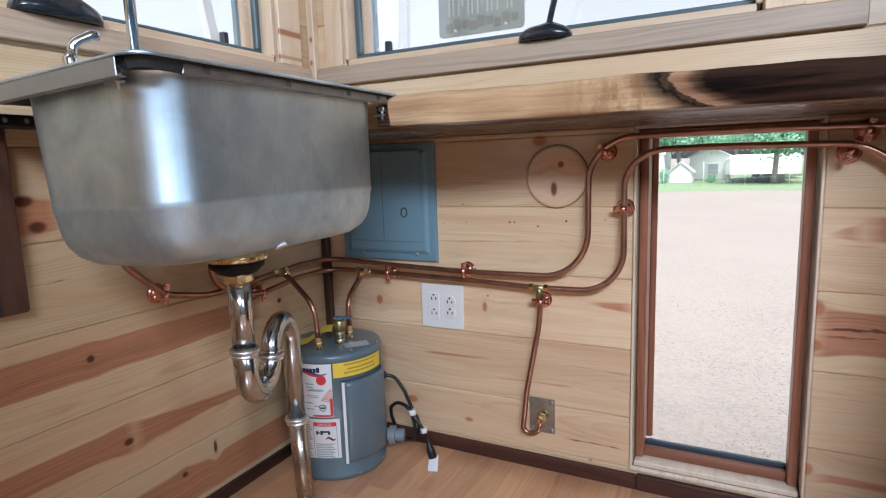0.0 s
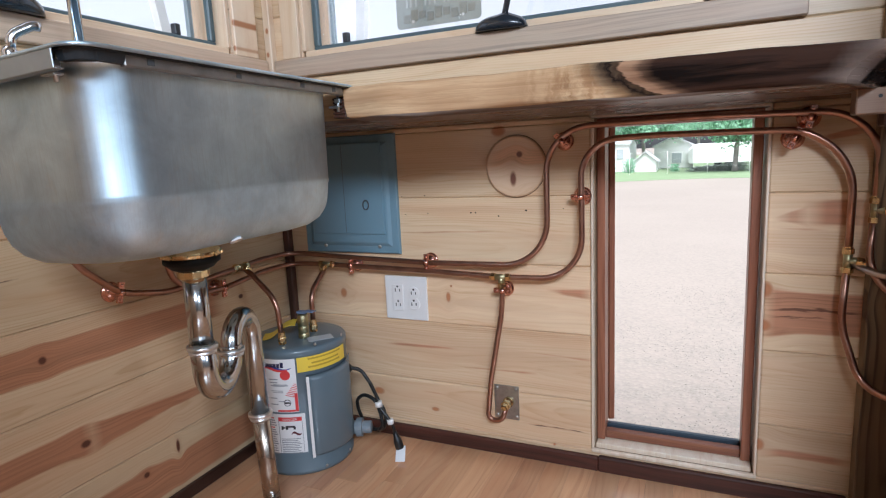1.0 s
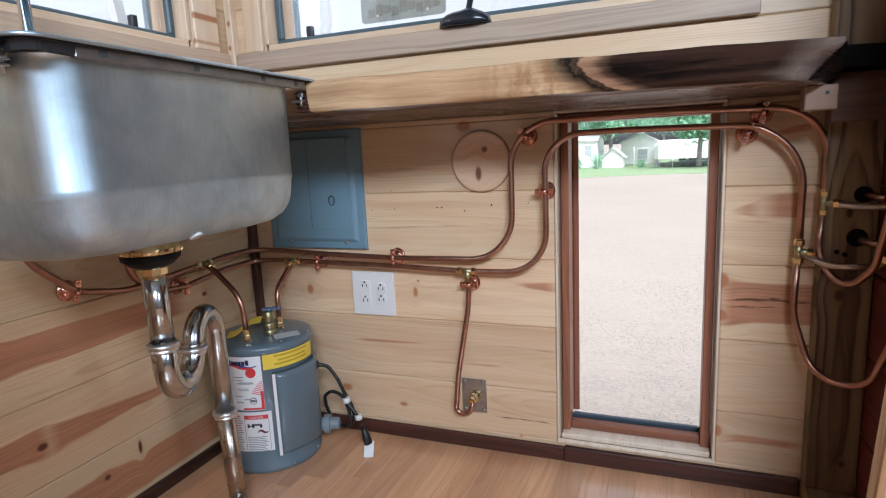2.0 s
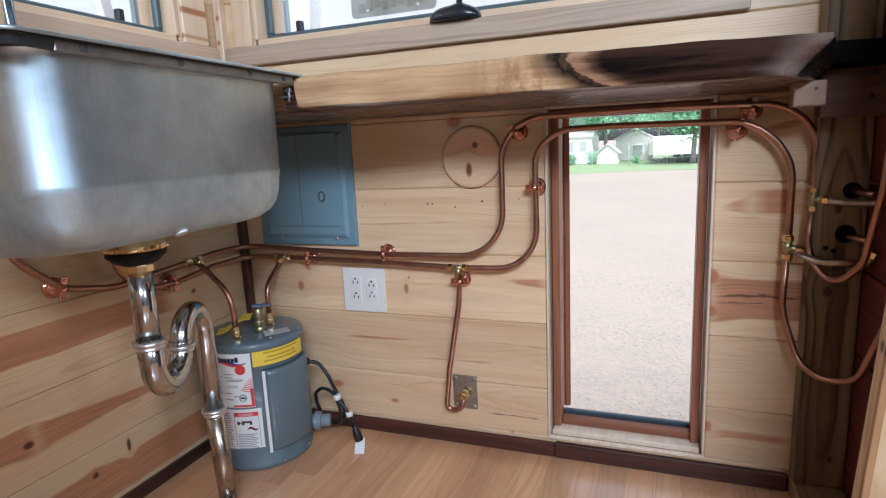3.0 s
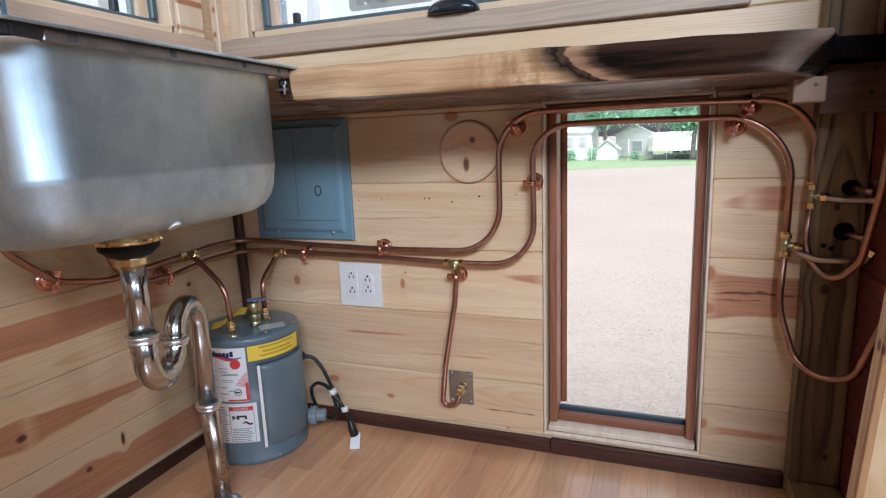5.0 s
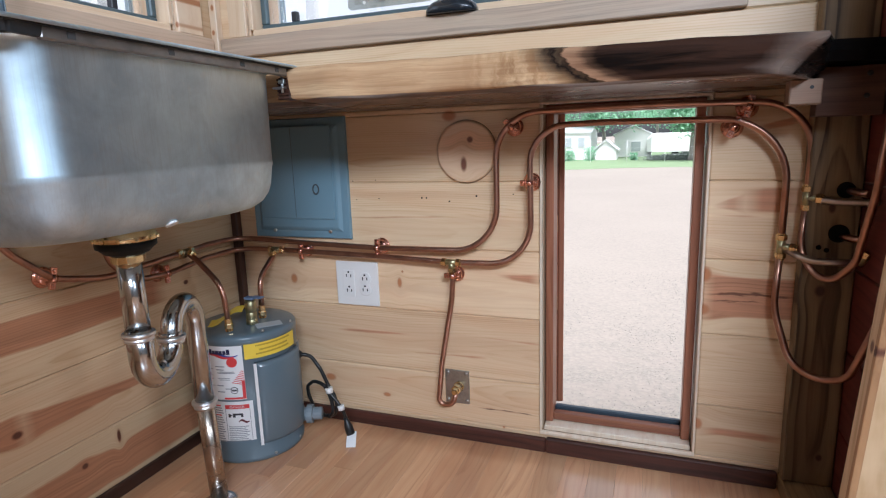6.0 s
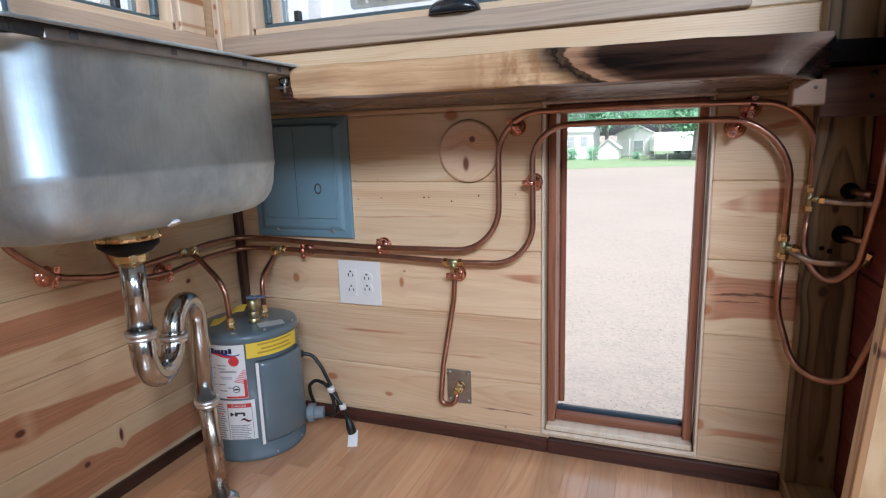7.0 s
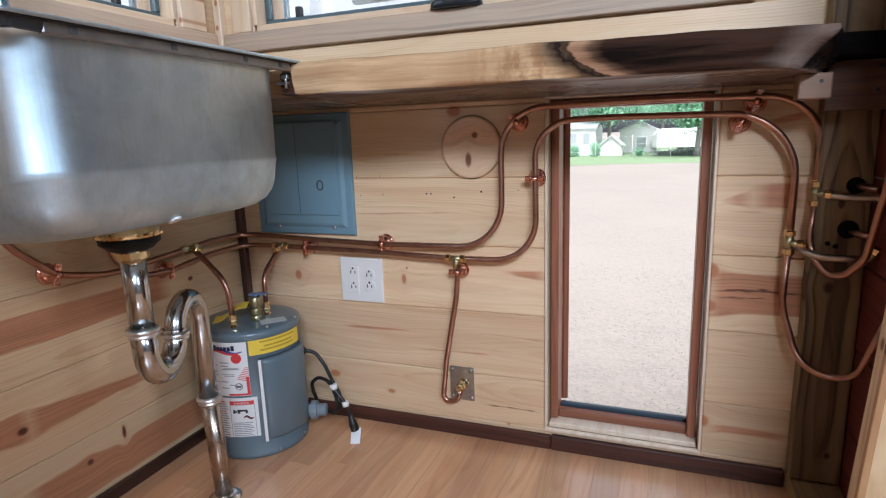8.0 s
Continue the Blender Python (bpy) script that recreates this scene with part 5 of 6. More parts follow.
# heater connections
pipe([(X + 0.006, -0.222, 0.500), (0.070, -0.228, 0.486, 0.05), (0.146, -0.236, 0.425, 0.08), (0.152, -0.236, 0.325)], "copper pipe bending down to the heater inlet", 0.06)
pipe([(0.152, Y - 0.004, 0.474), (0.150, -0.060, 0.452, 0.04), (0.162, -0.124, 0.420, 0.05), (0.166, -0.130, 0.330)], "copper pipe bending down to the heater outlet", 0.05)

nb, nl = (0, -1, 0), (1, 0, 0)
for p, a in (((0.450, Y, 0.491), (1, 0, 0)), ((0.790, Y, 0.769), (0.7, 0, 0.7)), ((1.246, Y, 0.789), (1, 0, -0.2)), ((0.228, Y, 0.4745), (1, 0, 0)),
             ((0.829, Y, 0.648), (0, 0, 1)), ((1.222, Y, 0.752), (1, 0, -0.45)), ((0.645, Y, 0.430), (0, 0, 1))):
    pipe_bell(p, nb, a)
for p, a in (((X, -0.545, 0.515), (0, 1, -0.25)), ((X, -0.283, 0.462), (0, 1, 0))):
    pipe_bell(p, nl, a)
tee((X, -0.222, 0.502), (0, 1, 0), (1, 0, -0.25))
tee((0.152, Y, 0.476), (1, 0, 0), (0, -1, -0.35))
tee((0.642, Y, 0.463), (1, 0, 0), (0.1, 0, -1))
tee((1.352, Y, 0.617), (0, 0, 1), (1, -0.35, 0))
tee((1.316, Y, 0.524), (0, 0, 1), (1, -0.35, -0.1))


# ---- wall fittings ----
def breaker_panel():
    x0, x1, z0, z1 = 0.074, 0.366, 0.505, 0.812
    t = thing("breaker_panel", (x0, 0, z0), "blue-grey steel electrical panel with a closed door", "electrical panel")
    bm = bmesh.new()

    def rect(g, y):
        return [Vector((x0 + g, y, z0 + g)), Vector((x1 - g, y, z0 + g)), Vector((x1 - g, y, z1 - g)), Vector((x0 + g, y, z1 - g))]

    rings(bm, [rect(0, -0.001), rect(0.001, -0.008), rect(0.003, -0.010), rect(0.020, -0.011), rect(0.028, -0.016), rect(0.032, -0.017)], True, False)
    part("cover", bm, panel_grey, t)
    bm = bmesh.new()
    box(bm, x0 + 0.040, x1 - 0.036, -0.0205, -0.016, z0 + 0.052, z1 - 0.020, 0.0025, 2)
    door = part("door", bm, panel_grey, t)
    bm = bmesh.new()
    box(bm, 0.2142, 0.2153, -0.0209, -0.0198, z0 + 0.056, z1 - 0.024)
    part("seam", bm, slot_grey, door, "fine dark seam")
    bm = bmesh.new()
    tube(bm, [Vector((0.280 + 0.0085 * math.cos(k * math.pi / 8), -0.0225, 0.634 + 0.012 * math.sin(k * math.pi / 8))) for k in range(17)], 0.0017, 8)
    part("latch", bm, slot_grey, door, "small ring latch")
    for x in (0.139, 0.308):
        bm = bmesh.new()
        lathe(bm, (x, -0.0105, z0 + 0.020), (0, -1, 0), [(0, 0.0055), (0.002, 0.0052), (0.0035, 0.003)], 12)
        part("screw", bm, zinc, t)
    return t


def outlet_plate():
    x0, x1, z0, z1 = 0.313, 0.434, 0.331, 0.447
    t = thing("outlet_plate", (x0, 0, z0), "white two-gang wall plate with four power sockets", "outlet")
    bm = bmesh.new()
    box(bm, x0, x1, -0.0065, -0.0005, z0, z1, 0.0025, 2)
    part("plate", bm, white_plastic, t)
    bm = bmesh.new()
    box(bm, 0.3345, 0.3665, -0.0085, -0.006, 0.354, 0.424, 0.001)
    gfci = part("receptacle", bm, white_plastic, t)
    for z in (0.4035, 0.3745):
        bm = bmesh.new()
        lathe(bm, (0.397, -0.0060, z), (0, -1, 0), [(0, 0.0165), (0.0022, 0.0165), (0.0028, 0.0155)], 20)
        r = part("receptacle", bm, white_plastic, t)
        for dx, h in ((-0.0062, 0.0085), (0.0062, 0.0070)):
            for cx, par, y in ((0.397, r, -0.0092), (0.3505, gfci, -0.0088)):
                bm = bmesh.new()
                zz = z + (0.0 if cx > 0.38 else (0.006 if z > 0.39 else -0.004))
                box(bm, cx + dx - 0.0012, cx + dx + 0.0012, y, y + 0.001, zz - h / 2, zz + h / 2)
                part("slot", bm, dark_slot, par)
        for cx, par, y, zz in ((0.397, r, -0.0092, z + 0.0095), (0.3505, gfci, -0.0088, z + (0.0155 if z > 0.39 else 0.0055))):
            bm = bmesh.new()
            lathe(bm, (cx, y + 0.0008, zz), (0, -1, 0), [(0, 0.0026), (0.0010, 0.0026)], 10)
            part("slot", bm, dark_slot, par)
    return t


def cover_disk():
    t = thing("cover_disk", (0.677, 0, 0.718), "round knotty pine cover disc set on the wall", "wall cover")
    bm = bmesh.new()
    lathe(bm, (0.677, -0.0005, 0.718), (0, -1, 0), [(0, 0.0705), (0.006, 0.0705), (0.0085, 0.068), (0.009, 0.064)], 64)
    part("disk", bm, disk_wood, t)
    # Thin ring whose brown holds the shade round the disc's edge.
    bm = bmesh.new()
    lathe(bm, (0.677, 0.0005, 0.718), (0, -1, 0), [(0, 0.0718), (0.0012, 0.0718)], 64)
    part("rim_shade_ring", bm, disc_shade_brown, t, "thin brown ring coloured for the shade round the disc")
    return t


def wall_valve():
    t = thing("wall_plate_valve", (0.639, 0, 0.137), "galvanised plate with a brass hose connection", "pipe fitting")
    bm = bmesh.new()
    box(bm, 0.607, 0.670, -0.004, -0.0005, 0.093, 0.181, 0.001)
    plate = part("plate", bm, zinc, t)
    for x in (0.614, 0.663):
        for z in (0.101, 0.173):
            bm = bmesh.new()
            lathe(bm, (x, -0.004, z), (0, -1, 0), [(0, 0.0055), (0.002, 0.005), (0.003, 0.003)], 10)
            part("screw", bm, zinc, plate)
    bm = bmesh.new()
    lathe(bm, (0.644, -0.004, 0.140), (0, -1, 0), [(0, 0.013), (0.008, 0.013), (0.009, 0.010), (0.020, 0.010)], 18)
    lathe(bm, (0.644, -0.020, 0.140), (0, -1, 0), [(0, 0.0125), (0.010, 0.0125), (0.011, 0.009), (0.024, 0.008), (0.026, 0.006)], 6, False)
    part("stem", bm, brass, t, "brass threaded stem")
    return t


breaker_panel()
outlet_plate()
cover_disk()
wall_valve()

# nail holes in the pine
for x, z, r in ((0.375, 0.652, 0.0012), (0.439, 0.654, 0.0012), (0.383, 0.606, 0.0014), (0.446, 0.609, 0.0013), (0.561, 0.611, 0.0021), (0.573, 0.611, 0.0020), (0.631, 0.603, 0.0020),
                (0.698, 0.616, 0.0022), (0.785, 0.620, 0.0014), (0.826, 0.612, 0.0018), (0.847, 0.422, 0.0024)):
    bm = bmesh.new()
    lathe(bm, (x, 0.0006, z), (0, -1, 0), [(0, r), (0.0010, r)], 8)
    part("nail_hole", bm, dark_slot, wall_back)


# ---- unfinished partition at the right ----
PX0, PX1 = 1.350, 1.438


def stud(y0, y1, material, label, holes=()):
    t = thing("wall_stud", (PX0, y0, 0.038), label, "stud", "studs of the open partition")
    bm = bmesh.new()
    box(bm, PX0, PX1, y0, y1, 0.038, ROOM_Z, 0.003)
    part("timber", bm, material, t)
    for x, z, r in holes:
        bm = bmesh.new()
        lathe(bm, (x, y0 + 0.001, z), (0, -1, 0), [(0, r), (0.0018, r)], 20)
        part("bored_hole", bm, dark_slot, t, "dark bored hole")
    return t


stud(-0.040, -0.002, stud_wood, "weathered treated timber stud against the back wall", ((1.411, 0.633, 0.015), (1.406, 0.553, 0.017), (1.376, 0.526, 0.0045), (1.389, 0.521, 0.0045)))
board = stud(-0.405, -0.367, stud_light, "pale spruce stud leaning slightly in the open partition")
bm = bmesh.new()
box(bm, PX0 - 0.0015, PX0 + 0.0085, -0.4065, -0.3950, 0.0385, ROOM_Z - 0.001, 0.003, 2)
part("wane_edge", bm, wane_wood, board, "brown rounded edge of the stud")
for piece in board.children:
    for v in piece.data.vertices:
        v.co.x += (v.co.z - 0.2) * 0.062
bm = bmesh.new()
box(bm, PX0, PX1, -0.42, -0.002, 0.0, 0.037, 0.002)
solid("sole_plate", bm, wood("plate_pine", (0.42, 0.30, 0.16), (0.22, 0.15, 0.08), "y", "x", 85, 0.6, 0.0, 0.3), "weathered timber sole plate on the floor", "sole plate", kind="structure")
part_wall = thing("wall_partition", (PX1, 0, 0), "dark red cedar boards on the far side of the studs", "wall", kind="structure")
# Boards run past the last stud, out of view, to block light at right.
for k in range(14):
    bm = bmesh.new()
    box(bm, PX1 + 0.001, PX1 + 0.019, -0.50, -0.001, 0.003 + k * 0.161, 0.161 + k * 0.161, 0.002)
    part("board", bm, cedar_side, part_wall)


def support_rail():
    t = thing("support_rail", (1.33, -0.08, 0.765), "rough spruce rail screwed to the studs under the slab", "timber rail")
    bm = bmesh.new()
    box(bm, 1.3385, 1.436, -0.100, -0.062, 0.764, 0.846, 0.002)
    rail = part("rail", bm, shaded_rail_wood, t)
    for x, z in ((1.412, 0.832), (1.410, 0.796)):
        bm = bmesh.new()
        lathe(bm, (x, -0.1002, z), (0, -1, 0), [(0, 0.0045), (0.0012, 0.0042), (0.002, 0.002)], 12)
        part("screw", bm, iron, rail)
    bm = bmesh.new()
    box(bm, 1.290, 1.338, -0.138, -0.101, 0.784, 0.8255, 0.002)
    block = part("block", bm, block_wood, t, "pale spruce block")
    bm = bmesh.new()
    lathe(bm, (1.322, -0.1382, 0.812), (0, -1, 0), [(0, 0.003), (0.0012, 0.003)], 10)
    part("screw", bm, iron, block)
    return t


support_rail()


def pipe_stub():
    t = thing("pipe_elbow", (1.432, -0.095, 0.525), "brass elbow fitting at the end of the branch", "pipe fitting")
    bm = bmesh.new()
    rod(bm, (1.425, -0.090, 0.508), (1.437, -0.096, 0.530), 0.0095, 14)
    part("body", bm, dull_brass, t)
    bm = bmesh.new()
    lathe(bm, (1.430, -0.094, 0.522), (0.4, -0.2, 0.9), [(0, 0.012), (0.010, 0.012), (0.011, 0.009)], 6, False)
    part("nut", bm, brass, t)
    return t


pipe_stub()


# ---- bracket at the left of the sink ----
def sink_bracket():
    t = thing("sink_bracket", (0.02, -0.84, 0.54), "dark brown wooden leg with a navy folding bracket", "bracket")
    bm = bmesh.new()
    box(bm, 0.001, 0.030, -0.870, -0.786, 0.540, 0.852, 0.003)
    leg = part("leg", bm, walnut_upright, t, "dark brown wooden leg")
    bm = bmesh.new()
    box(bm, 0.031, 0.037, -0.862, -0.830, 0.545, 0.840, 0.0015)
    br = part("bracket", bm, navy, t, "navy steel strip")
    for z in (0.575, 0.800):
        bm = bmesh.new()
        lathe(bm, (0.037, -0.838, z), (1, 0, 0), [(0, 0.006), (0.002, 0.0055), (0.004, 0.003)], 12)
        part("bolt", bm, zinc, br)
    bm = bmesh.new()
    box(bm, 0.001, 0.060, -0.985, -0.640, 0.832, 0.850, 0.002)
    arm = part("arm", bm, iron, t, "black iron support bar")
    for y in (-0.80, -0.77):
        bm = bmesh.new()
        lathe(bm, (0.060, y, 0.841), (1, 0, 0), [(0, 0.004), (0.002, 0.003)], 10)
        part("bolt", bm, zinc, arm)
    return t


sink_bracket()


# ---- window hardware and what hangs outside ----
def window_latch(at, rot, label, size=1.0):
    t = thing("window_operator", at, label, "window operator", "window operators")
    m = Matrix.Translation(at) @ Matrix.Rotation(radians(rot), 4, "Z") @ Matrix.Scale(size, 4)
    bm = bmesh.new()
    loops = []
    for i in range(25):
        f = i / 24
        edge = max(0.0, 1 - abs(2 * f - 1) ** 2.6)
        w = 0.003 + 0.020 * edge ** 0.6
        h = 0.004 + 0.021 * edge ** 0.55 + 0.004 * math.exp(-((f - 0.62) / 0.12) ** 2)
        x = -0.050 + 0.10 * f
        loops.append([Vector((x, -w, 0)), Vector((x, -w, h * 0.35)), Vector((x, -w * 0.86, h * 0.72)), Vector((x, -w * 0.45, h * 0.97)), Vector((x, w * 0.45, h)), Vector((x, w * 0.86, h * 0.75)), Vector((x, w, h * 0.4)), Vector((x, w, 0))])
    rings(bm, loops, True, True)
    bm.transform(m)
    part("base", bm, operator_black, t)
    bm = tube(bmesh.new(), [m @ Vector(p) for p in ((0.004, 0, 0.014), (0.010, -0.004, 0.030), (0.030, -0.014, 0.095), (0.034, -0.016, 0.105))], 0.0068, 10)
    crank = part("crank", bm, operator_black, t)
    bm = bmesh.new()
    lathe(bm, m @ Vector((0.034, -0.016, 0.100)), (0.2, -0.1, 1), [(0, 0.007), (0.006, 0.010), (0.016, 0.008), (0.020, 0.003)], 14)
    part("knob", bm, operator_black, crank)
    return t


window_latch((0.654, -0.012, 1.0185), 0, "black crank operator on the window casing", 1.2)
window_latch((0.008, -0.672, 1.0185), 90, "large black crank operator on the side window casing", 1.5)


def stay(plane, u, label):
    """White vinyl sash edge leaning outwards, and the little dark keeper on the sill."""
    t = thing("window_stay", (u, 0.07, 1.05) if plane == "y" else (-0.07, u, 1.05), label, "window stay", "window stays")

    def tr(p):
        return Vector(p) if plane == "y" else Vector((-p[1], p[0], p[2]))

    bm = bmesh.new()
    s = 1 if plane == "y" else -1
    loops = [[tr((u + d, 0.075 + e, 1.052)) for d, e in ((0, 0), (0.026, 0), (0.026, 0.02), (0, 0.02))],
             [tr((u - s * 0.10 + d, 0.30 + e, 1.70)) for d, e in ((0, 0), (0.026, 0), (0.026, 0.02), (0, 0.02))]]
    rings(bm, loops, True, False)
    part("arm", bm, vinyl, t)
    bm = bmesh.new()
    c = u - s * 0.012
    b = bmesh.new()
    box(b, c - 0.008, c + 0.008, 0.040, 0.056, 1.0525, 1.078, 0.002)
    for v in b.verts:
        v.co = tr(v.co)
    join(bm, b)
    part("keeper", bm, iron, t, "small black keeper")
    return t


stay("y", 0.225, "white vinyl sash stay of the open window")
stay("x", -0.275, "white vinyl sash stay of the open side window")


def hanging_plate():
    t = thing("embossed_plate", (0.49, 0.09, 1.09), "grey embossed metal plate hanging in the window", "metal plate")
    bm = bmesh.new()
    loops = [[p.xzy for p in rounded_loop(0.345, 0.575, 1.073, 1.22, 0.012, 0.085)], [p.xzy for p in rounded_loop(0.345, 0.575, 1.073, 1.22, 0.012, 0.0862)]]
    rings(bm, loops, True, False)
    plate = part("plate", bm, plate_grey, t)
    for k in range(7):
        x = 0.374 + k * 0.026
        for dx, z0, z1 in ((0.0, 1.122, 1.190), (0.011, 1.122 + 0.02 * (k % 2), 1.190 - 0.014 * (k % 3))):
            bm = bmesh.new()
            box(bm, x + dx, x + dx + 0.0045, 0.0825, 0.0848, z0, z1, 0.001)
            part("bar", bm, plate_bar, plate)
    for k in range(9):
        bm = bmesh.new()
        x = 0.365 + k * 0.022
        box(bm, x, x + 0.019, 0.0835, 0.0849, 1.085 + 0.004 * (k % 3), 1.106 + 0.005 * ((k * 2) % 3), 0.001)
        part("relief", bm, plate_low, plate, "low embossed band")
    for x in (0.392, 0.528):
        bm = bmesh.new()
        lathe(bm, (x, 0.0850, 1.088), (0, -1, 0), [(0, 0.004), (0.003, 0.0035)], 10)
        part("bolt", bm, white_plastic, plate)
    return t


hanging_plate()

# ---- outdoors ----
bm = bmesh.new()
G = -0.62
rows = [[bm.verts.new((x, y, G)) for x in (-400, -60, -12, -4, 0, 4, 12, 60, 400)] for y in (-400, -40, 0.3, 2, 6, 12, 23.5)]
for a, b in zip(rows, rows[1:]):
    for i in range(len(a) - 1):
        bm.faces.new((a[i], a[i + 1], b[i + 1], b[i]))
far = [[bm.verts.new((x, y, G)) for x in (-400, -60, -12, -4, 0, 4, 12, 60, 400)] for y in (60, 400)]
for a, b in zip([rows[-1]] + far, far):
    for i in range(len(a) - 1):
        bm.faces.new((a[i], a[i + 1], b[i + 1], b[i]))
ground = solid("ground", bm, gravel, "pale sunlit gravel yard", "ground", kind="structure")
bm = bmesh.new()
loops = []
for i in range(61):
    x = -60 + 2 * i
    y = 23.2 + 0.5 * math.sin(i * 1.7) + 0.3 * math.sin(i * 0.6)
    loops.append([Vector((x, y, G + 0.006)), Vector((x, y + 1, G + 0.05)), Vector((x, 90, G + 0.06)), Vector((x, 90, G - 0.1)), Vector((x, y, G - 0.1))])
solid("lawn", rings(bm, loops, True, False), grass, "strip of green lawn beyond the gravel", "lawn", kind="stuff")

# loose stones near the doorway
rnd = random.Random(5)
verts, faces = [], []
for k in range(26000):
    x, y = rnd.uniform(-0.6, 2.0), 1.1 + rnd.random() ** 1.7 * 3.6
    if math.sin(x * 5.1 + 1.0) + math.sin(y * 4.3 + x * 2.2) + rnd.uniform(-1.2, 1.6) < 0.3:
        continue
    s = rnd.uniform(0.0015, 0.0045)
    b = len(verts)
    for i in range(5):
        a = i * 1.2566 + rnd.random()
        verts.append((x + s * math.cos(a), y + s * math.sin(a) * 0.8, G + 0.001))
    verts.append((x + rnd.uniform(-.3, .3) * s, y, G + s * rnd.uniform(0.5, 1.0)))
    faces += [(b + i, b + (i + 1) % 5, b + 5) for i in range(5)]
me = bpy.data.meshes.new("stones")
me.from_pydata(verts, [], faces)
me.materials.append(speck)
tagged(new("loose_stones", me), "small grey and greenish stones strewn on the yard", "gravel", kind="stuff")


def tree(x, y, h, w, seed):
    r = random.Random(seed)
    t = thing("tree", (x, y, G), "leafy green broadleaf tree beyond the lawn", "tree", "trees beyond the lawn")
    bm = bmesh.new()
    lathe(bm, (x, y, G), (r.uniform(-.05, .05), 0, 1), [(0, 0.17), (0.3, 0.115), (h * 0.45, 0.08), (h * 0.8, 0.03)], 10)
    tips = []
    for k in range(9):
        a, z0 = k * 2.4, h * r.uniform(0.30, 0.6)
        tip = Vector((x + math.cos(a) * w * 0.4, y + math.sin(a) * w * 0.4, G + z0 + h * r.uniform(0.05, 0.3)))
        tips.append(tip)
        tube(bm, [Vector((x, y, G + z0)), (Vector((x, y, G + z0)) + tip) / 2 + Vector((0, 0, 0.1)), tip], 0.05, 6)
    part("trunk", bm, trunk_bark, t)
    verts, faces = [], []
    clumps = [(Vector((x + r.gauss(0, w * 0.27), y + r.gauss(0, w * 0.27), G + h * (0.27 + 0.73 * r.random() ** 1.4))), r.uniform(0.35, 0.8)) for _ in range(90)] + [(p, 0.7) for p in tips]
    for c, s in clumps:
        for _ in range(120):
            p = c + Vector((r.gauss(0, s * 0.5), r.gauss(0, s * 0.5), r.gauss(0, s * 0.36)))
            u = Vector((r.uniform(-1, 1), r.uniform(-1, 1), r.uniform(-1, 1))).normalized() * r.uniform(0.05, 0.10)
            v = u.orthogonal() * 0.6
            b = len(verts)
            verts += [p - u, p + v, p + u, p - v]
            faces.append((b, b + 1, b + 2, b + 3))
    me = bpy.data.meshes.new("crown")
    o = Vector((x, y, G))
    me.from_pydata([tuple(p - o) for p in verts], [], faces)
    me.materials.append(leaves)
    ob = new("crown", me)
    ob.parent = t
    tagged(ob, "crown of many small green leaves")
    return t


tree(-1.62, 32.4, 8.0, 3.4, 1)
tree(2.65, 28.2, 6.0, 2.8, 2)
tree(-5.6, 36, 7.5, 5.5, 3)
tree(1.2, 50, 9.0, 8.0, 4)
tree(7.0, 38, 7.5, 5.0, 5)


def house(x0, x1, y, deep, eave, peak, label, windows=(), ridge="x"):
    """A small white building: walls, an overhanging roof with its ridge along x or y, windows in the wall towards the yard."""
    t = thing("house", ((x0 + x1) / 2, y, G), label, "house", "white houses beyond the lawn")
    e, p, mid = G + eave, G + peak, (x0 + x1) / 2
    bm = bmesh.new()
    if ridge == "y":
        rings(bm, [[Vector(q) for q in ((x0, v, G), (x1, v, G), (x1, v, e), (mid, v, p), (x0, v, e))] for v in (y, y + deep)], True, False)
    else:
        rings(bm, [[Vector(q) for q in ((u, y, G), (u, y + deep, G), (u, y + deep, e), (u, y + deep / 2, p), (u, y, e))] for u in (x0, x1)], True, False)
    part("wall", bm, siding, t)
    bm = bmesh.new()
    o = 0.10
    if ridge == "y":
        rings(bm, [[Vector(q) for q in ((x0 - o, v, e - o * 0.4), (mid, v, p + 0.03), (x1 + o, v, e - o * 0.4), (x1 + o, v, e + 0.03), (mid, v, p + 0.11), (x0 - o, v, e + 0.03))] for v in (y - o, y + deep + o)], True, False)
    else:
        rings(bm, [[Vector(q) for q in ((u, y - o, e - 0.02), (u, y + deep / 2, p + 0.03), (u, y + deep + o, e - 0.02), (u, y + deep + o, e + 0.06), (u, y + deep / 2, p + 0.11), (u, y - o, e + 0.06))] for u in (x0 - o, x1 + o)], True, False)
    part("roof", bm, roof_grey, t, "pale grey shingled roof")
    for u, z, w, h in windows:
        bm = bmesh.new()
        box(bm, u - w / 2 - 0.04, u + w / 2 + 0.04, y - 0.03, y + 0.01, G + z - 0.04, G + z + h + 0.04, 0.008)
        win = part("window", bm, siding, t)
        bm = bmesh.new()
        box(bm, u - w / 2, u + w / 2, y - 0.045, y - 0.028, G + z, G + z + h)
        part("pane", bm, hazed_glass, win, "grey window pane")
    return t


house(-4.6, -2.28, 31, 4.0, 1.50, 1.90, "white sided house half hidden by trees and shrubs", ((-3.45, 0.75, 0.35, 0.5), (-2.75, 0.75, 0.35, 0.5)))
house(-1.92, -0.84, 30, 1.6, 0.55, 1.02, "small white garden shed with a gabled front", ridge="y")
house(-1.21, 0.85, 34, 5.0, 1.30, 1.76, "pale grey gabled house with a dark window", ((0.0, 0.35, 0.5, 0.55),), "y")


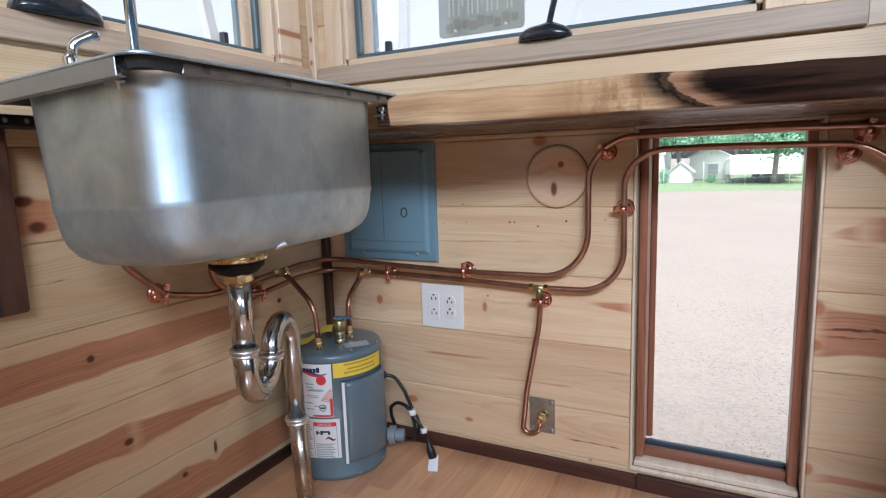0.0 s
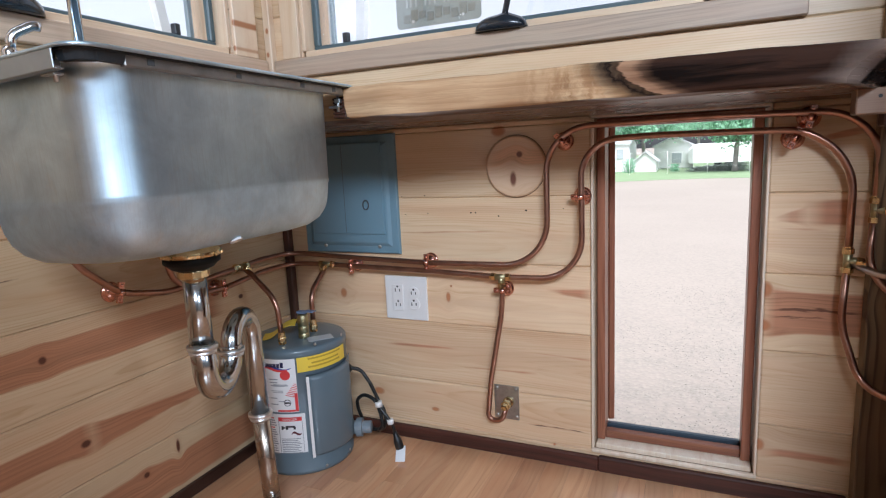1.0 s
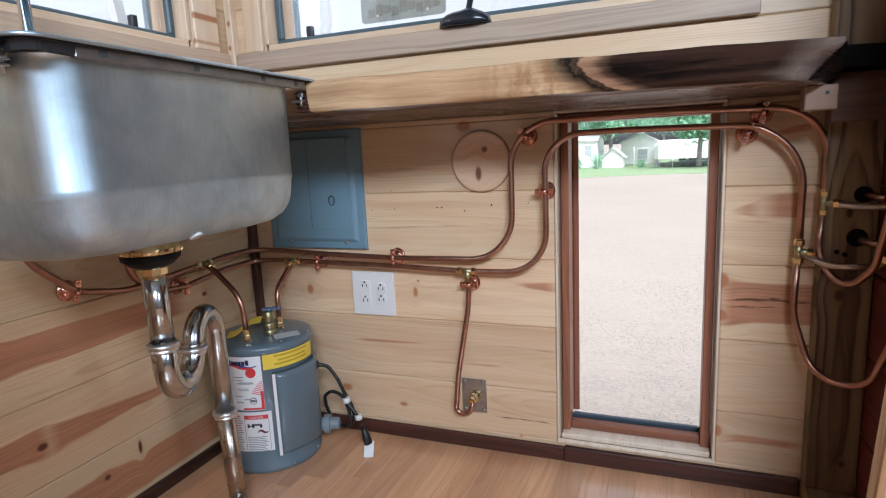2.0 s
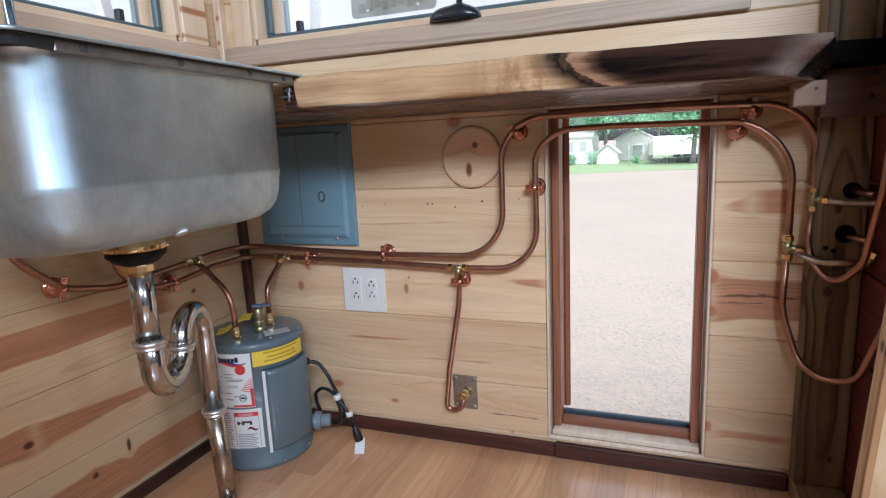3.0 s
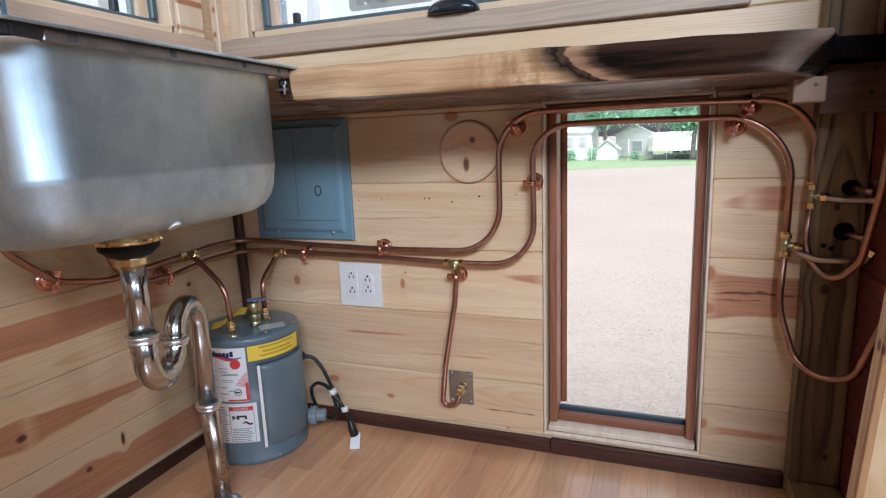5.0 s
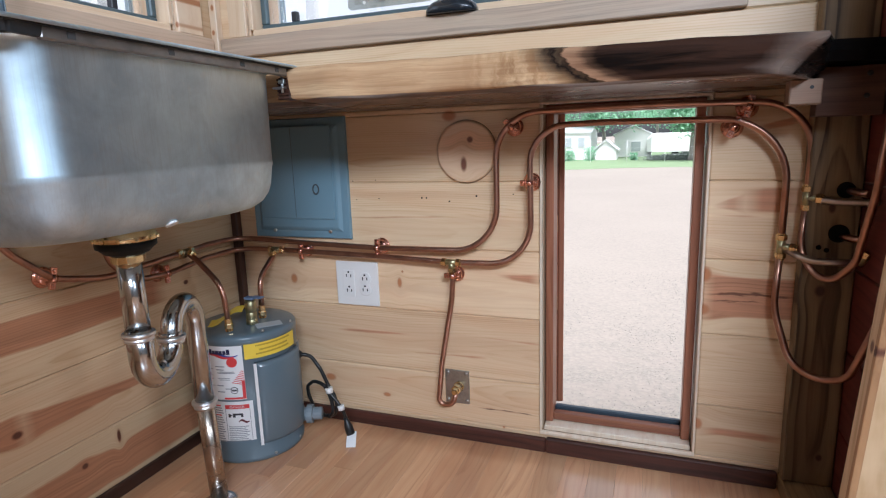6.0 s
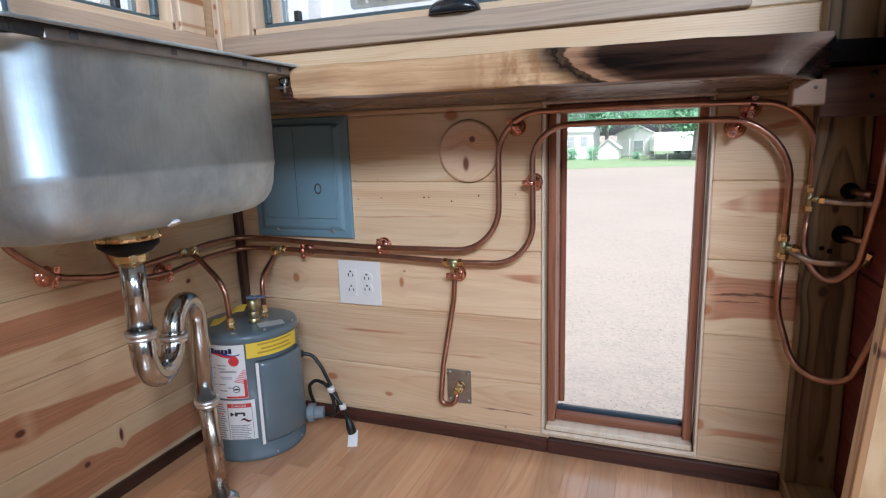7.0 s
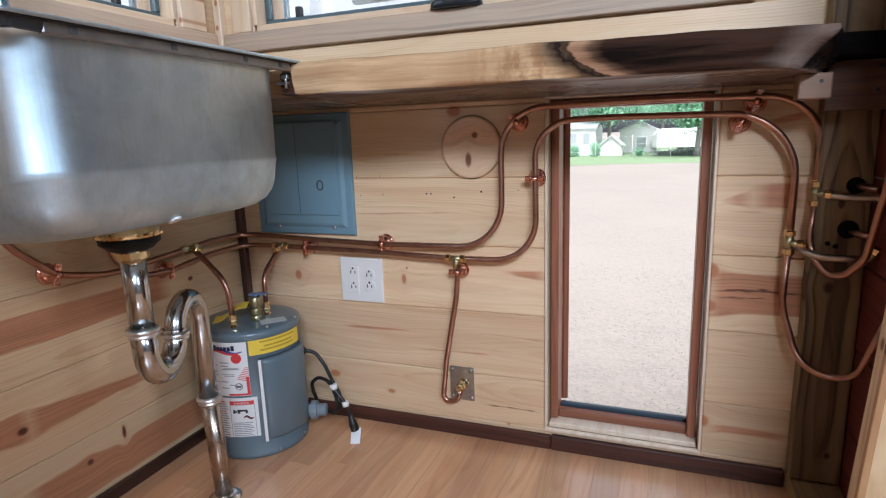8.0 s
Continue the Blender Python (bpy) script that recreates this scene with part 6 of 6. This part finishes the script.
def shrub(x, y, w, h, material, label, seed):
    """A low bush of many small leaves on a few stems."""
    r = random.Random(seed)
    t = thing("shrub", (x, y, G), label, "shrub", "shrubs along the lawn")
    bm = bmesh.new()
    for k in range(4):
        tube(bm, [Vector((x, y, G)), Vector((x + w * 0.3 * math.cos(k * 1.7), y + 0.1 * math.sin(k * 1.7), G + h * 0.7))], 0.012, 5)
    part("stem", bm, trunk_bark, t)
    verts, faces = [], []
    for _ in range(int(1500 * w)):
        f = r.random()
        p = Vector((r.gauss(0, w * 0.28), r.gauss(0, 0.15), h * (0.05 + 0.95 * f) * (1 - 0.25 * r.random())))
        u = Vector((r.uniform(-1, 1), r.uniform(-1, 1), r.uniform(-1, 1))).normalized() * r.uniform(0.02, 0.045)
        v = u.orthogonal() * 0.6
        b = len(verts)
        verts += [p - u, p + v, p + u, p - v]
        faces.append((b, b + 1, b + 2, b + 3))
    me = bpy.data.meshes.new("foliage")
    me.from_pydata([tuple(q) for q in verts], [], faces)
    me.materials.append(material)
    ob = new("foliage", me)
    ob.parent = t
    return t


for k, (x, w, h) in enumerate(((-3.75, 0.5, 0.8), (-3.2, 0.6, 0.7), (-2.15, 0.5, 0.85), (0.05, 0.35, 0.45))):
    shrub(x, 29.6, w, h, leaves, "green leafy shrub beside the white houses", 20 + k)
for k in range(4):
    shrub(1.15 + 0.55 * k, 28.9, 0.8, 0.30 + 0.05 * k, hedge_leaves, "low grey-green hedge plant along the lawn", 40 + k)


def trailer():
    t = thing("travel_trailer", (1.85, 33, G), "long white travel trailer parked behind the hedge", "trailer")
    bm = bmesh.new()
    prof = [(y, z) for y, z in ((33.0, 0.32), (33.0, 1.22), (33.12, 1.36), (35.0, 1.36), (35.1, 1.22), (35.1, 0.32))]
    loops = [[Vector((x, 34.05 + (y - 34.05) * k, G + 0.32 + (z - 0.32) * q)) for y, z in prof] for x, k, q in ((0.62, 0.8, 0.75), (0.85, 1.0, 0.95), (1.1, 1.0, 1.0), (3.9, 1.0, 1.0), (4.1, 0.95, 0.9))]
    rings(bm, loops, True, False)
    part("body", bm, siding, t)
    for x in (2.1, 2.6):
        bm = bmesh.new()
        lathe(bm, (x, 33.02, G + 0.2), (0, 1, 0), [(0, 0.15), (0.02, 0.2), (0.16, 0.2), (0.18, 0.15)], 16)
        part("wheel", bm, rubber, t, "black tyre")
    return t


trailer()


def fence():
    t = thing("fence", (0, 27.5, G), "low wire fence with thin posts along the lawn", "fence")
    for k in range(9):
        bm = bmesh.new()
        x = -7 + k * 1.7
        rod(bm, (x, 27.5, G), (x, 27.5, G + 1.1), 0.012, 8)
        part("post", bm, siding, t)
    for z in (0.35, 0.7, 1.05):
        bm = bmesh.new()
        rod(bm, (-7, 27.5, G + z), (6.6, 27.5, G + z), 0.003, 6)
        part("wire", bm, siding, t)
    return t


fence()


# ---- boards of the walls, strips of the floor ----
def cut(span, holes):
    out = [span]
    for h0, h1 in holes:
        nxt = []
        for a, b in out:
            if h1 <= a or h0 >= b:
                nxt.append((a, b))
                continue
            if h0 > a:
                nxt.append((a, h0))
            if h1 < b:
                nxt.append((h1, b))
        out = nxt
    return out


def boards(wall, plane, lo, hi, openings, material, lift=0.0):
    for k in range(15):
        z0, z1 = (k * PITCH + lift if k else 0.0) + 0.00025, min((k + 1) * PITCH + lift - 0.00025, ROOM_Z - 0.002)
        if z1 - z0 < 0.02:
            continue
        cuts = sorted({z0, z1, *[z for o in openings for z in o[2:] if z0 < z < z1]})
        for a, b in zip(cuts, cuts[1:]):
            holes = [(o[0], o[1]) for o in openings if o[2] < (a + b) / 2 < o[3]]
            for s0, s1 in cut((lo, hi), holes):
                if s1 - s0 < 0.004:
                    continue
                bm = bmesh.new()
                if plane == "y":
                    box(bm, s0, s1, 0.0, 0.0135, a, b, 0.0030)
                else:
                    box(bm, -0.0135, 0.0, s0, s1, a, b, 0.0030)
                part("board", bm, material, wall)


boards(wall_back, "y", 0.0, ROOM_X, [(DOOR[0] - 0.006, DOOR[1] + 0.001, DOOR[2] - 0.008, DOOR[3] + 0.006),
                                     (WIN_B[0] - 0.012, WIN_B[1] + 0.012, WIN_B[2] - 0.016, WIN_B[3] + 0.012)], pine_back, LIFT)
boards(wall_left, "x", ROOM_Y, 0.0, [(WIN_L[0] - 0.012, WIN_L[1] + 0.012, WIN_L[2] - 0.016, WIN_L[3] + 0.012)], pine_left)

rnd = random.Random(11)
W = STRIP
rest = bmesh.new()
for i in range(int(ROOM_X / W)):
    x0 = i * W
    y = -0.0005 - rnd.uniform(0.2, 1.3)
    ends = [-0.0005]
    while y > ROOM_Y:
        ends.append(y)
        y -= rnd.uniform(0.9, 1.6)
    ends.append(ROOM_Y)
    for a, b in zip(ends, ends[1:]):
        near = x0 < 1.42 and a > -1.0
        bm = bmesh.new() if near else rest
        box(bm, x0 + 0.0001, x0 + W - 0.0001, b + 0.0001, a - 0.0001, -0.0135, 0.0, 0.0004)
        if near:
            part("floor_strip", bm, floor_wood, floor)
tagged(part("floor_strips", rest, floor_wood, floor), "warm brown floor strips", kind="stuff")
